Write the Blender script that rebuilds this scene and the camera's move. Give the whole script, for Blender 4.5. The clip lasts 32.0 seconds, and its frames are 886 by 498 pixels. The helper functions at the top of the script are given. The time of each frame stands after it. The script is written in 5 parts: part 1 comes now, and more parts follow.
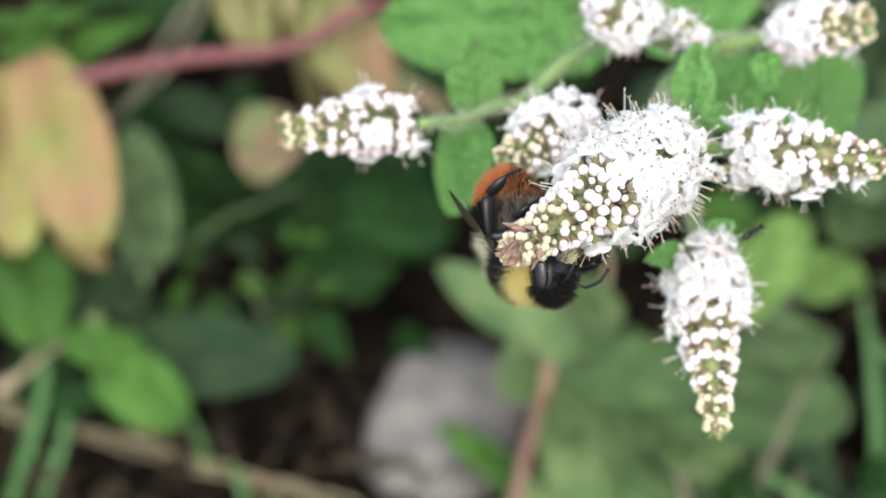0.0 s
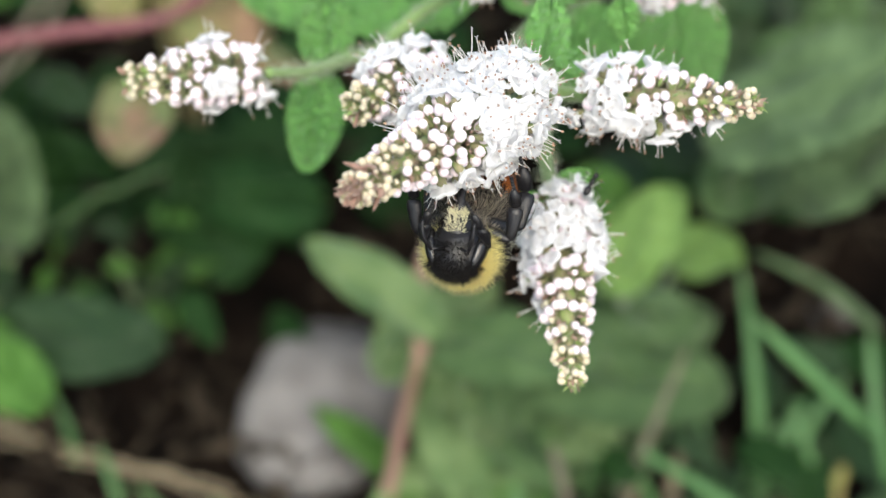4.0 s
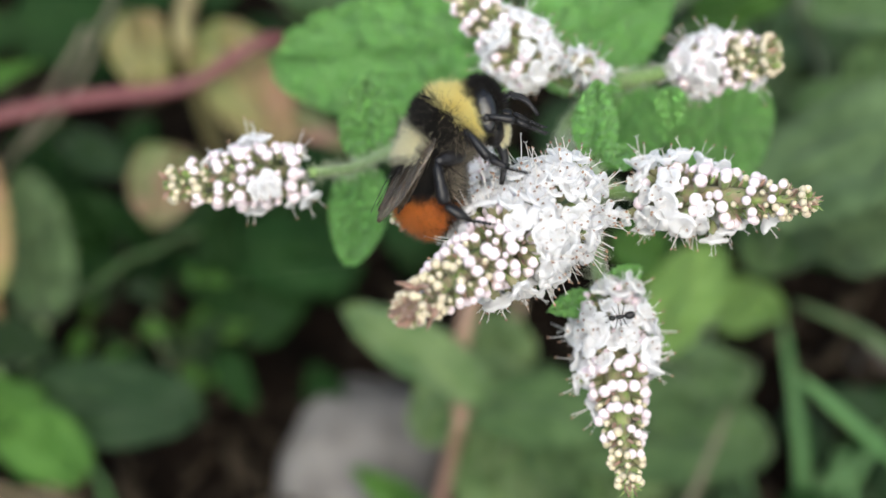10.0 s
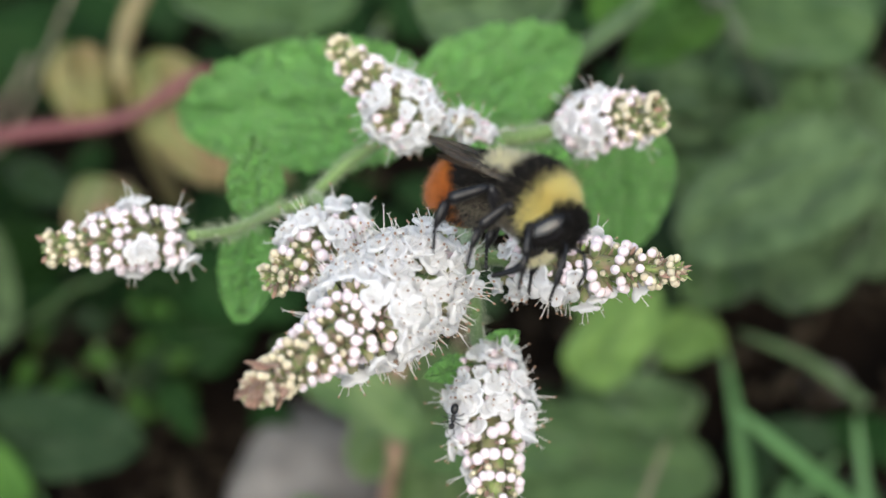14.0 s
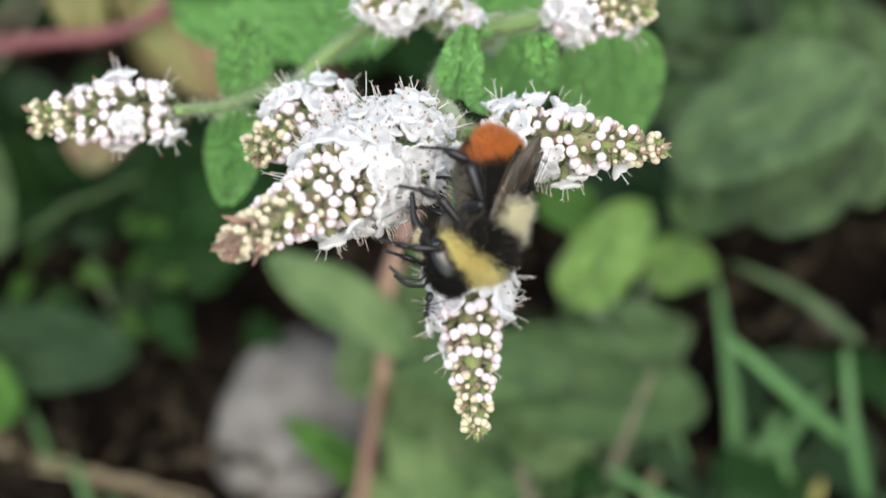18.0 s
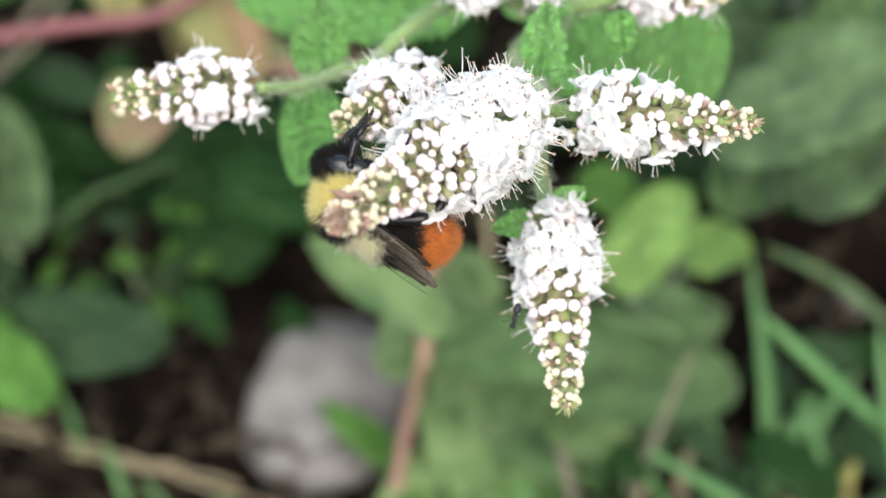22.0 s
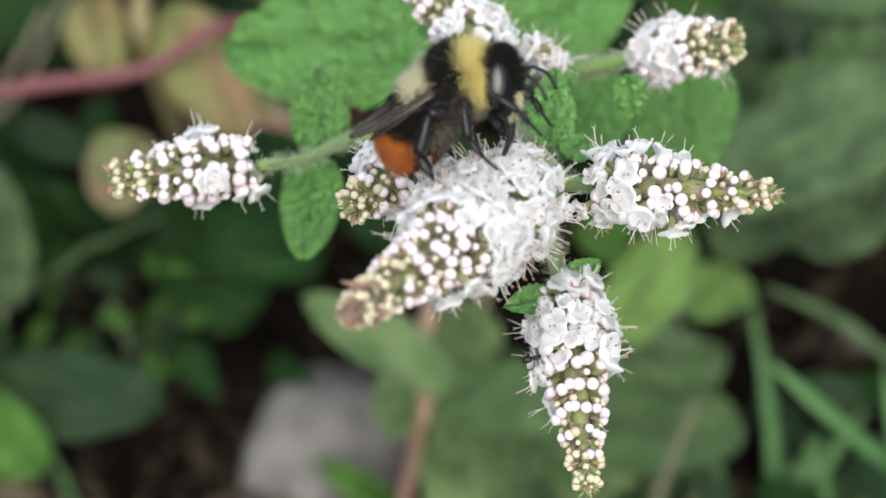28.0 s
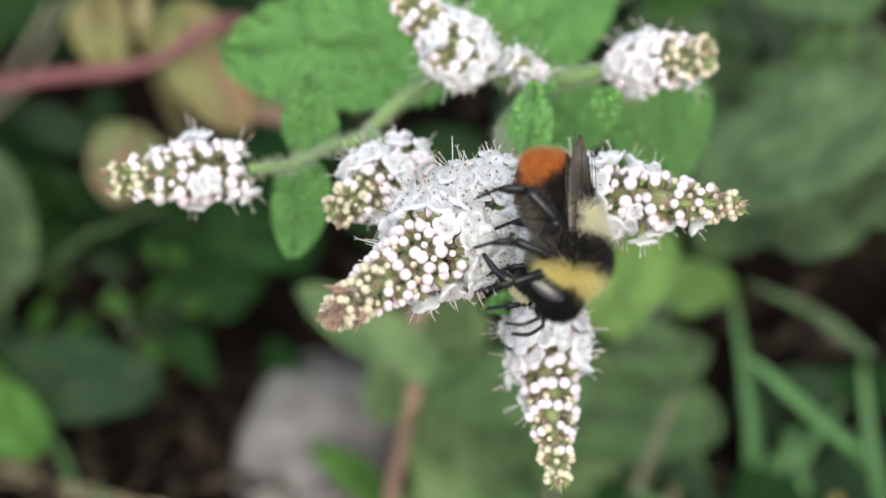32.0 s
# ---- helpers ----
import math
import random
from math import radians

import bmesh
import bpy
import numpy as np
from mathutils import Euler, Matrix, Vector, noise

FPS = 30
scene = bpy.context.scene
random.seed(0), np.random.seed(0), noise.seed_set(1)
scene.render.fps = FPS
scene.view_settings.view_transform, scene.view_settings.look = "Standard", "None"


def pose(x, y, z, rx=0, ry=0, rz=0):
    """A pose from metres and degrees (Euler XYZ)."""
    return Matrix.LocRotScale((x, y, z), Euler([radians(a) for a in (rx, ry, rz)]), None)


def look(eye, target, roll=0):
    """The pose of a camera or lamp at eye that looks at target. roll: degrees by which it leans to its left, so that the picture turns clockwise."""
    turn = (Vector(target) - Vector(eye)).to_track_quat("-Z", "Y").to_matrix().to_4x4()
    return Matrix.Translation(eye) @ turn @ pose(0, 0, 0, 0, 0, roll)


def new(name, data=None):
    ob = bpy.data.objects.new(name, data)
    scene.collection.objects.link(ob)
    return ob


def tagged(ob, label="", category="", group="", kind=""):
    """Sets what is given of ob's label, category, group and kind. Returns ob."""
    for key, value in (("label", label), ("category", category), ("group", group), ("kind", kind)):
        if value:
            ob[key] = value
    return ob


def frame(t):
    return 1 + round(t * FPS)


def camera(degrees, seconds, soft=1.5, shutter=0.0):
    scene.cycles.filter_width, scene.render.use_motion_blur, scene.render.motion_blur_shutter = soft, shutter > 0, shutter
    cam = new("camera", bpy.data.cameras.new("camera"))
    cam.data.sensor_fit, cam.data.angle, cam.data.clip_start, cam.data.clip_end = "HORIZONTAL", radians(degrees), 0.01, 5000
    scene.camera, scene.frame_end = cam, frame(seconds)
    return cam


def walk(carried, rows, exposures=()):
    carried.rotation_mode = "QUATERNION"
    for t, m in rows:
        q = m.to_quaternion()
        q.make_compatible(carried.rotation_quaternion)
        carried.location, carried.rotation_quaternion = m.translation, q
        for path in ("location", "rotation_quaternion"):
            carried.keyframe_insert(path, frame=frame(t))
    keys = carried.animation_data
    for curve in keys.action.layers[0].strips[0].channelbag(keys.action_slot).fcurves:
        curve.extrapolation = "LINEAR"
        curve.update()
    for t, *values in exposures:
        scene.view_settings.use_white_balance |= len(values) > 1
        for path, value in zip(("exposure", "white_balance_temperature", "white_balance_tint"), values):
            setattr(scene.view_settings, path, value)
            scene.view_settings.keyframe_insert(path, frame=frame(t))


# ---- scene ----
cam = camera(20.0, 32.0, soft=1.5)
cam.data.dof.use_dof = True
cam.data.dof.focus_distance = 0.173
cam.data.dof.aperture_fstop = 28.0
cam.data.dof.aperture_blades = 0

MM = 0.001
TILT = radians(55)  # the view's dip below the horizon
RIGHT = Vector((1, 0, 0))
RISE = Vector((0, math.sin(TILT), math.cos(TILT)))
NEAR = Vector((0, -math.cos(TILT), math.sin(TILT)))
HEART = Vector((0, 0, 119.0))


def at(u, v, w):
    """A place in the flower head's own axes, in millimetres: along its breadth, its rise and its face."""
    return (HEART + u * RIGHT + v * RISE + w * NEAR) * MM


PATH = [
    (0.0, -0.00475, -0.11318, 0.27802, 34.63, 0.34, 2.51),
    (0.5, 0.00063, -0.11539, 0.27491, 35.00, 0.66, 3.64),
    (1.0, 0.00224, -0.11671, 0.27271, 35.20, 0.66, 3.66),
    (1.5, 0.00230, -0.11658, 0.27294, 35.41, -0.00, 2.87),
    (2.0, 0.00163, -0.11502, 0.27109, 35.35, -0.26, 1.96),
    (2.5, 0.00151, -0.11276, 0.27353, 35.52, -1.04, 2.13),
    (3.0, 0.00184, -0.11367, 0.27177, 35.55, -1.04, 1.47),
    (3.5, -0.00005, -0.11472, 0.26986, 35.42, -1.15, 1.17),
    (5.5, 0.00028, -0.11139, 0.27106, 34.77, -0.16, 0.29),
    (6.0, 0.00080, -0.11240, 0.26719, 35.36, 0.33, 0.15),
    (6.5, 0.00260, -0.11146, 0.26812, 35.63, 0.61, -0.29),
    (7.0, 0.00158, -0.10787, 0.27104, 35.56, 0.43, -0.75),
    (7.5, 0.00211, -0.10544, 0.27148, 35.43, 0.33, -0.72),
    (8.0, -0.00081, -0.10857, 0.26660, 35.50, 0.07, -0.45),
    (8.5, -0.00096, -0.10645, 0.26909, 34.91, 0.00, -0.34),
    (9.0, -0.00000, -0.10726, 0.27218, 35.00, 0.00, -0.00),
    (9.5, -0.00295, -0.10579, 0.27308, 35.06, -0.21, 0.04),
    (10.0, -0.00260, -0.10545, 0.27251, 34.87, -0.05, 0.17),
    (10.5, 0.00000, -0.10773, 0.27092, 35.11, 0.47, 0.16),
    (11.0, 0.00222, -0.10601, 0.27294, 34.87, 0.83, 0.63),
    (11.5, 0.00427, -0.10599, 0.27605, 34.83, 1.18, 0.63),
    (12.0, 0.00797, -0.10112, 0.27965, 34.54, 1.11, 1.20),
    (12.5, 0.00670, -0.09899, 0.27943, 34.33, 1.11, 0.54),
    (13.0, 0.00782, -0.09892, 0.27778, 34.30, 0.57, 0.79),
    (13.5, 0.01114, -0.09838, 0.27626, 34.19, 1.24, 0.69),
    (14.0, 0.01008, -0.09927, 0.27523, 34.30, 0.94, 0.71),
    (14.5, 0.01630, -0.09944, 0.27618, 34.15, 1.03, 1.28),
    (16.5, 0.01449, -0.10330, 0.27324, 34.19, 0.56, 1.48),
    (17.0, 0.01522, -0.10291, 0.27493, 34.26, 0.84, 1.40),
    (17.5, 0.01255, -0.10599, 0.27219, 34.41, 0.26, 1.82),
    (18.0, 0.01253, -0.10677, 0.27085, 34.24, 0.36, 2.11),
    (18.5, 0.01102, -0.10885, 0.27037, 33.92, 0.18, 1.92),
    (19.0, 0.00730, -0.11001, 0.26899, 33.87, 0.08, 1.71),
    (19.5, 0.00303, -0.11089, 0.27010, 33.91, -0.32, 1.80),
    (20.0, -0.00502, -0.11011, 0.27057, 33.69, -0.62, 1.71),
    (20.5, -0.00360, -0.11031, 0.26744, 33.81, -1.08, 2.14),
    (21.0, -0.00206, -0.10882, 0.26729, 33.81, -0.97, 2.41),
    (21.5, -0.00048, -0.10806, 0.26771, 33.98, -0.63, 1.62),
    (22.0, 0.00260, -0.10866, 0.27065, 34.15, -0.49, 1.35),
    (22.5, -0.00431, -0.10837, 0.27232, 34.32, -0.74, 0.83),
    (23.0, -0.00319, -0.10918, 0.27417, 34.42, -0.99, 1.00),
    (23.5, -0.00313, -0.10910, 0.27557, 34.26, -1.21, 1.16),
    (24.0, -0.00464, -0.11127, 0.27235, 34.43, -1.06, 0.86),
    (24.5, -0.00493, -0.10776, 0.27156, 34.45, -0.54, 0.11),
    (25.0, -0.00343, -0.10251, 0.27258, 34.07, -0.51, 0.28),
    (25.5, -0.00567, -0.10098, 0.27276, 34.17, -0.81, -0.16),
    (26.0, -0.00081, -0.10230, 0.27101, 34.24, -0.59, 0.22),
    (26.5, -0.00307, -0.10270, 0.26950, 34.33, -0.81, 0.14),
    (28.5, 0.00008, -0.10053, 0.26904, 34.16, -0.04, -0.37),
    (29.0, -0.00232, -0.10020, 0.27200, 33.95, -0.07, -0.21),
    (29.5, -0.00233, -0.10191, 0.27510, 33.97, -0.15, -0.21),
    (30.0, -0.00260, -0.10124, 0.27358, 33.93, -0.31, -0.25),
    (30.5, -0.00003, -0.10121, 0.27521, 33.75, -0.83, 0.62),
    (31.0, 0.00102, -0.10258, 0.27379, 33.71, -0.13, 0.16),
    (31.5, 0.00011, -0.10314, 0.27605, 33.48, -0.16, 0.15),
    (32.0, 0.00148, -0.10434, 0.27747, 33.68, -0.48, 0.43),
]
walk(cam, [(t, pose(*m)) for t, *m in PATH], exposures=[
    (0.0, 1.20, 6750, 5),
    (2.0, 1.30, 6750, 5),
    (3.0, 1.04, 6750, 5),
    (6.0, 1.32, 6750, 5),
    (8.0, 0.80, 6750, 5),
    (9.0, 0.89, 6750, 5),
    (11.0, 0.84, 6750, 5),
    (13.0, 0.79, 6750, 5),
    (16.0, 0.80, 6750, 5),
    (17.0, 0.90, 6750, 5),
    (18.0, 0.96, 6750, 5),
    (19.0, 1.50, 6750, 5),
    (21.0, 1.52, 6750, 5),
    (23.0, 1.09, 6750, 5),
    (24.0, 1.09, 6750, 5),
    (26.0, 0.85, 6750, 5),
    (29.0, 0.82, 6750, 5),
    (32.0, 0.90, 6750, 5),
])

# ---- light: a bright overcast sky ----
world = bpy.data.worlds.new("sky")
scene.world = world
world.use_nodes = True
wn = world.node_tree.nodes
sky = wn.new("ShaderNodeTexSky")
sky.sky_type = "NISHITA"
sky.sun_disc = False
sky.sun_elevation, sky.sun_rotation = radians(58), radians(160)
sky.air_density, sky.dust_density = 1.5, 4.0
wn["Background"].inputs["Strength"].default_value = 0.12
world.node_tree.links.new(sky.outputs[0], wn["Background"].inputs["Color"])
sun = new("sun", bpy.data.lights.new("sun", "SUN"))
sun.data.energy, sun.data.angle, sun.data.color = 1.5, radians(50), (1.0, 0.97, 0.92)
sun.matrix_world = look((-0.15, -0.4, 1.0), (0, 0, 0))


# ---- materials ----
def mat(name, color, rough=0.6, other=None, scale=300.0, amount=0.5, bump=0.0, bump_scale=1500.0, sheen=0.0,
        through_light=0.0, through_color=None, vary=0.0, spec=0.5, sss=0.0, crinkle=0.0):
    """A surface with patches of a second colour, fine relief, a shift from piece to piece, and light that passes through."""
    m = bpy.data.materials.new(name)
    m.use_nodes = True
    nt = m.node_tree
    n, ln = nt.nodes, nt.links.new
    b = n["Principled BSDF"]
    b.inputs["Roughness"].default_value = rough
    b.inputs["Specular IOR Level"].default_value = spec
    b.inputs["Sheen Weight"].default_value = sheen
    if sss:
        b.inputs["Subsurface Weight"].default_value = sss
        b.inputs["Subsurface Radius"].default_value = (0.0006, 0.0005, 0.0004)
    tc = n.new("ShaderNodeTexCoord")
    noi = n.new("ShaderNodeTexNoise")
    noi.inputs["Scale"].default_value, noi.inputs["Detail"].default_value = scale, 4.0
    ln(tc.outputs["Object"], noi.inputs["Vector"])
    ramp = n.new("ShaderNodeMapRange")
    ramp.inputs[1].default_value, ramp.inputs[2].default_value = 0.35, 0.68
    ramp.inputs[4].default_value = amount
    ln(noi.outputs[0], ramp.inputs[0])
    mix = n.new("ShaderNodeMix")
    mix.data_type = "RGBA"
    o = other or tuple(c * 0.6 for c in color)
    mix.inputs[6].default_value, mix.inputs[7].default_value = (*color, 1), (*o, 1)
    ln(ramp.outputs[0], mix.inputs[0])
    out = mix.outputs[2]
    if vary:
        info = n.new("ShaderNodeObjectInfo")
        hsv = n.new("ShaderNodeHueSaturation")
        r2 = n.new("ShaderNodeMapRange")
        r2.inputs[3].default_value, r2.inputs[4].default_value = 1 - vary, 1 + vary
        ln(info.outputs["Random"], r2.inputs[0])
        ln(r2.outputs[0], hsv.inputs["Value"])
        ln(out, hsv.inputs["Color"])
        out = hsv.outputs[0]
    ln(out, b.inputs["Base Color"])
    if bump:
        fine = n.new("ShaderNodeTexNoise")
        fine.inputs["Scale"].default_value, fine.inputs["Detail"].default_value = bump_scale, 3.0
        ln(tc.outputs["Object"], fine.inputs["Vector"])
        bp = n.new("ShaderNodeBump")
        bp.inputs["Strength"].default_value, bp.inputs["Distance"].default_value = bump, 0.0003
        ln(fine.outputs[0], bp.inputs["Height"])
        if crinkle:  # puckered cells between fine sunken veins
            cell = n.new("ShaderNodeTexVoronoi")
            cell.feature = "DISTANCE_TO_EDGE"
            cell.inputs["Scale"].default_value = crinkle
            ln(tc.outputs["Object"], cell.inputs["Vector"])
            rise = n.new("ShaderNodeMapRange")
            rise.inputs[2].default_value = 0.28
            ln(cell.outputs["Distance"], rise.inputs[0])
            puck = n.new("ShaderNodeBump")
            puck.inputs["Strength"].default_value, puck.inputs["Distance"].default_value = 0.8, 0.0006
            ln(rise.outputs[0], puck.inputs["Height"])
            ln(puck.outputs[0], bp.inputs["Normal"])
        ln(bp.outputs[0], b.inputs["Normal"])
    if through_light:
        tr = n.new("ShaderNodeBsdfTranslucent")
        if through_color:
            tr.inputs[0].default_value = (*through_color, 1)
        else:
            ln(out, tr.inputs[0])
        ms = n.new("ShaderNodeMixShader")
        ms.inputs[0].default_value = through_light
        ln(b.outputs[0], ms.inputs[1])
        ln(tr.outputs[0], ms.inputs[2])
        ln(ms.outputs[0], n["Material Output"].inputs[0])
    return m


M_MINT = mat("mint_leaf", (0.21, 0.49, 0.135), 0.6, (0.15, 0.405, 0.095), 420, 0.8, 0.3, 2600, 0.15, 0.3, (0.24, 0.52, 0.09), 0.12, spec=0.3, crinkle=1250)
# Darker copy of the mint leaf; the backdrop's shade is mixed into its colour.
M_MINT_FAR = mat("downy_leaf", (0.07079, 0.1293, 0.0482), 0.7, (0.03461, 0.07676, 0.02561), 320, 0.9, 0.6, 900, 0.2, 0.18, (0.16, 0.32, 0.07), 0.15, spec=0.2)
# Dark herb leaves, lowered further: shade beneath the foliage is in the colour.
M_DARK = mat("dark_shaded_leaf", (0.01347, 0.04248, 0.009927), 0.6, (0.007772, 0.02547, 0.006371), 130, 0.8, 0.4, 1500, 0.0, 0.1, (0.06, 0.18, 0.02), 0.25, spec=0.12)
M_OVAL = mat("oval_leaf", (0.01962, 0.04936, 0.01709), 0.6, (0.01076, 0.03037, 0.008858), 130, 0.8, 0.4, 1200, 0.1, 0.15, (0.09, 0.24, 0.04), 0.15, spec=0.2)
M_LIGHT = mat("light_leaf", (0.05753, 0.1421, 0.02369), 0.6, (0.03046, 0.09125, 0.01354), 150, 0.8, 0.6, 900, 0.1, 0.18, (0.18, 0.42, 0.04), 0.2, spec=0.2)
M_YELLOW = mat("yellowing_leaf", (0.248, 0.267, 0.0736), 0.6, (0.23, 0.129, 0.0736), 130, 0.95, 0.7, 900, 0.1, 0.2, (0.5, 0.45, 0.1), 0.2)
M_RUSSET = mat("russet_leaf", (0.115, 0.185, 0.06), 0.6, (0.26, 0.105, 0.095), 210, 0.95, 0.7, 900, 0.1, 0.2, (0.4, 0.25, 0.1), 0.15)
M_TAN = mat("tan_leaf", (0.21, 0.215, 0.062), 0.65, (0.29, 0.16, 0.09), 170, 0.95, 0.7, 900, 0.1, 0.2, (0.5, 0.4, 0.12), 0.12)
M_OLIVE = mat("olive_leaf", (0.19, 0.22, 0.07), 0.65, (0.25, 0.13, 0.08), 120, 0.9, 0.7, 900, 0.1, 0.2, (0.4, 0.36, 0.1), 0.12)
M_STEM = mat("green_stem", (0.17, 0.28, 0.09), 0.6, (0.12, 0.2, 0.07), 300, 0.6, 0.3, 3000, 0.4)
M_RED = mat("red_stem", (0.175, 0.0552, 0.0644), 0.6, (0.12, 0.0506, 0.0506), 150, 0.7, 0.3, 2000)
M_PINK = mat("pink_stem", (0.29, 0.17, 0.145), 0.6, (0.27, 0.19, 0.11), 120, 0.9, 0.3, 2000)
M_YSTEM = mat("yellow_stem", (0.22, 0.2, 0.085), 0.6, (0.17, 0.12, 0.075), 150, 0.7, 0.3, 2000)
M_STRAW = mat("straw", (0.3988, 0.3342, 0.2264), 0.7, (0.2487, 0.2052, 0.129), 200, 0.8, 0.4, 2500)
M_DRY = mat("dry_stalk", (0.2, 0.18, 0.135), 0.75, (0.13, 0.12, 0.09), 200, 0.8, 0.4, 2500)
M_YOUNG = mat("young_leaf", (0.1564, 0.2346, 0.09775), 0.7, (0.06256, 0.1292, 0.04063), 280, 0.9, 0.8, 700, 0.2, 0.2, (0.24, 0.4, 0.1), 0.15, spec=0.25)
# Dimmed copy of the leaf material, with shade painted into its base colour.
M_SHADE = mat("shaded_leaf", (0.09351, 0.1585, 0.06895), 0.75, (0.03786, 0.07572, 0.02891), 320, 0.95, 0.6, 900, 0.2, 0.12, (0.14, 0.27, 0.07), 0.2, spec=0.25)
M_GRASS = mat("grass_blade", (0.1098, 0.244, 0.0915), 0.45, (0.0732, 0.183, 0.061), 200, 0.6, 0.3, 2500, 0, 0.2, (0.22, 0.42, 0.13), 0.2)
M_PALE = mat("pale_leaf", (0.156, 0.267, 0.0736), 0.65, (0.092, 0.184, 0.046), 150, 0.85, 0.6, 900, 0.2, 0.25, (0.28, 0.48, 0.09), 0.15, spec=0.25)
M_HAIR = mat("plant_hair", (0.55, 0.62, 0.45), 0.6, None, 300, 0.2, through_light=0.4)
M_BUD = mat("bud", (0.79, 0.71, 0.76), 0.5, (0.5, 0.32, 0.45), 900, 0.75, 0.15, 4000, 0.2, vary=0.1, sss=0.2)
M_BUD_GREEN = mat("young_bud", (0.6, 0.56, 0.4), 0.5, (0.46, 0.34, 0.29), 1200, 0.6, 0.15, 4000, 0.2, vary=0.12, sss=0.2)
M_CALYX = mat("calyx", (0.18, 0.26, 0.075), 0.65, (0.3, 0.16, 0.17), 900, 0.75, 0.4, 4000, 0.2, vary=0.25)
M_BRACT = mat("bract", (0.18, 0.31, 0.07), 0.65, (0.2, 0.22, 0.08), 500, 0.8, 0.4, 4000, 0.3, vary=0.25)
M_BRACT_PINK = mat("pink_bract", (0.31, 0.155, 0.15), 0.65, (0.26, 0.22, 0.1), 700, 0.8, 0.4, 4000, 0.3, vary=0.25)
M_PETAL = mat("petal", (0.93, 0.94, 0.98), 0.55, (0.89, 0.88, 0.95), 900, 0.3, 0.1, 5000, 0.15, 0.65, (0.98, 0.98, 0.985), 0.03)
M_FILAMENT = mat("filament", (0.88, 0.86, 0.85), 0.5, None, 900, 0.1, through_light=0.5)
M_ANTHER = mat("anther", (0.42, 0.26, 0.17), 0.6, (0.24, 0.14, 0.13), 2000, 0.7, 0.3, 6000, vary=0.3)
# Soil set near black: the deep shade under the foliage is in its colour.
M_SOIL_SHADED = mat("soil", (0.0036, 0.0027, 0.00225), 0.95, (0.0117, 0.0081, 0.00585), 120, 0.9, 0.9, 700, spec=0.05)
M_STONE = mat("stone", (0.1955, 0.1877, 0.1837), 0.9, (0.06647, 0.061, 0.05865), 110, 0.95, 0.8, 500)
# Litter colour lowered as well, for the shaded gaps between leaves.
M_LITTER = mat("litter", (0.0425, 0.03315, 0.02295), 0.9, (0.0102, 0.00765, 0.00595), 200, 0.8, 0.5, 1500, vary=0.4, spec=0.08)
M_CHITIN = mat("black_shell", (0.01, 0.01, 0.013), 0.34, (0.016, 0.014, 0.014), 900, 0.5, 0.15, 5000, spec=0.4)
M_EYE = mat("eye", (0.01, 0.01, 0.012), 0.16, None, 900, 0.3, 0.12, 9000, spec=0.6)
M_FUR_K = mat("black_fur", (0.006, 0.0055, 0.0055), 0.75, (0.016, 0.013, 0.012), 1200, 0.4, spec=0.25)
M_FUR_Y = mat("yellow_fur", (0.96, 0.9, 0.48), 0.7, (0.9, 0.79, 0.33), 700, 0.5, sheen=0.35, through_light=0.6)
M_FUR_C = mat("cream_fur", (0.95, 0.93, 0.74), 0.7, (0.85, 0.8, 0.58), 900, 0.5, sheen=0.35, through_light=0.6)
M_FUR_O = mat("orange_fur", (0.82, 0.27, 0.035), 0.7, (0.46, 0.12, 0.02), 1200, 0.5, sheen=0.3, through_light=0.45)
M_FUR_G = mat("grey_fur", (0.3, 0.26, 0.2), 0.7, (0.09, 0.075, 0.06), 1200, 0.5, sheen=0.2, through_light=0.2)


def membrane(name):
    m = mat(name, (0.05, 0.038, 0.028), 0.3, (0.09, 0.07, 0.05), 600, 0.5, 0.2, 2500, spec=0.5)
    m.node_tree.nodes["Principled BSDF"].inputs["Alpha"].default_value = 0.72
    return m


M_WING = membrane("wing_membrane")


# ---- tools for building ----
ORIGIN = {}


def holder(name, place, label, category, group="", kind=""):
    """An Empty at the base of a thing made of parts."""
    e = new(name)
    e.empty_display_size = 0.005
    e.location = place
    ORIGIN[e.name] = Vector(place)
    return tagged(e, label, category, group, kind)


def mesh_of(name, bm, *mats, smooth=True):
    me = bpy.data.meshes.new(name)
    if smooth:
        for f in bm.faces:
            f.smooth = True
    bm.to_mesh(me)
    bm.free()
    for m in mats:
        me.materials.append(m)
    return me


def part(name, bm, material, parent, label="", smooth=True):
    """Links a bmesh, given in the place's own axes, as one mesh under a thing or a part."""
    mats = material if isinstance(material, (list, tuple)) else [material]
    base = ORIGIN[parent.name]
    bm.transform(Matrix.Translation(-base))
    ob = new(name, mesh_of(name, bm, *mats, smooth=smooth))
    ob.parent = parent
    ORIGIN[ob.name] = base
    return tagged(ob, label)


def piece(name, me, m, parent, label=""):
    """Links shared mesh data at the pose m as a piece of a part."""
    ob = new(name, me)
    ob.parent = parent
    ob.matrix_basis = Matrix.Translation(-ORIGIN[parent.name]) @ m
    return tagged(ob, label)


def thing(name, bm, material, place, label, category, group="", kind="", smooth=True):
    mats = material if isinstance(material, (list, tuple)) else [material]
    bm.transform(Matrix.Translation(-Vector(place)))
    ob = new(name, mesh_of(name, bm, *mats, smooth=smooth))
    ob.location = place
    ORIGIN[ob.name] = Vector(place)
    return tagged(ob, label, category, group, kind)


def side_of(d):
    a = Vector((0, 0, 1)) if abs(d.normalized().z) < 0.9 else Vector((1, 0, 0))
    s = d.cross(a).normalized()
    return s, d.cross(s).normalized()


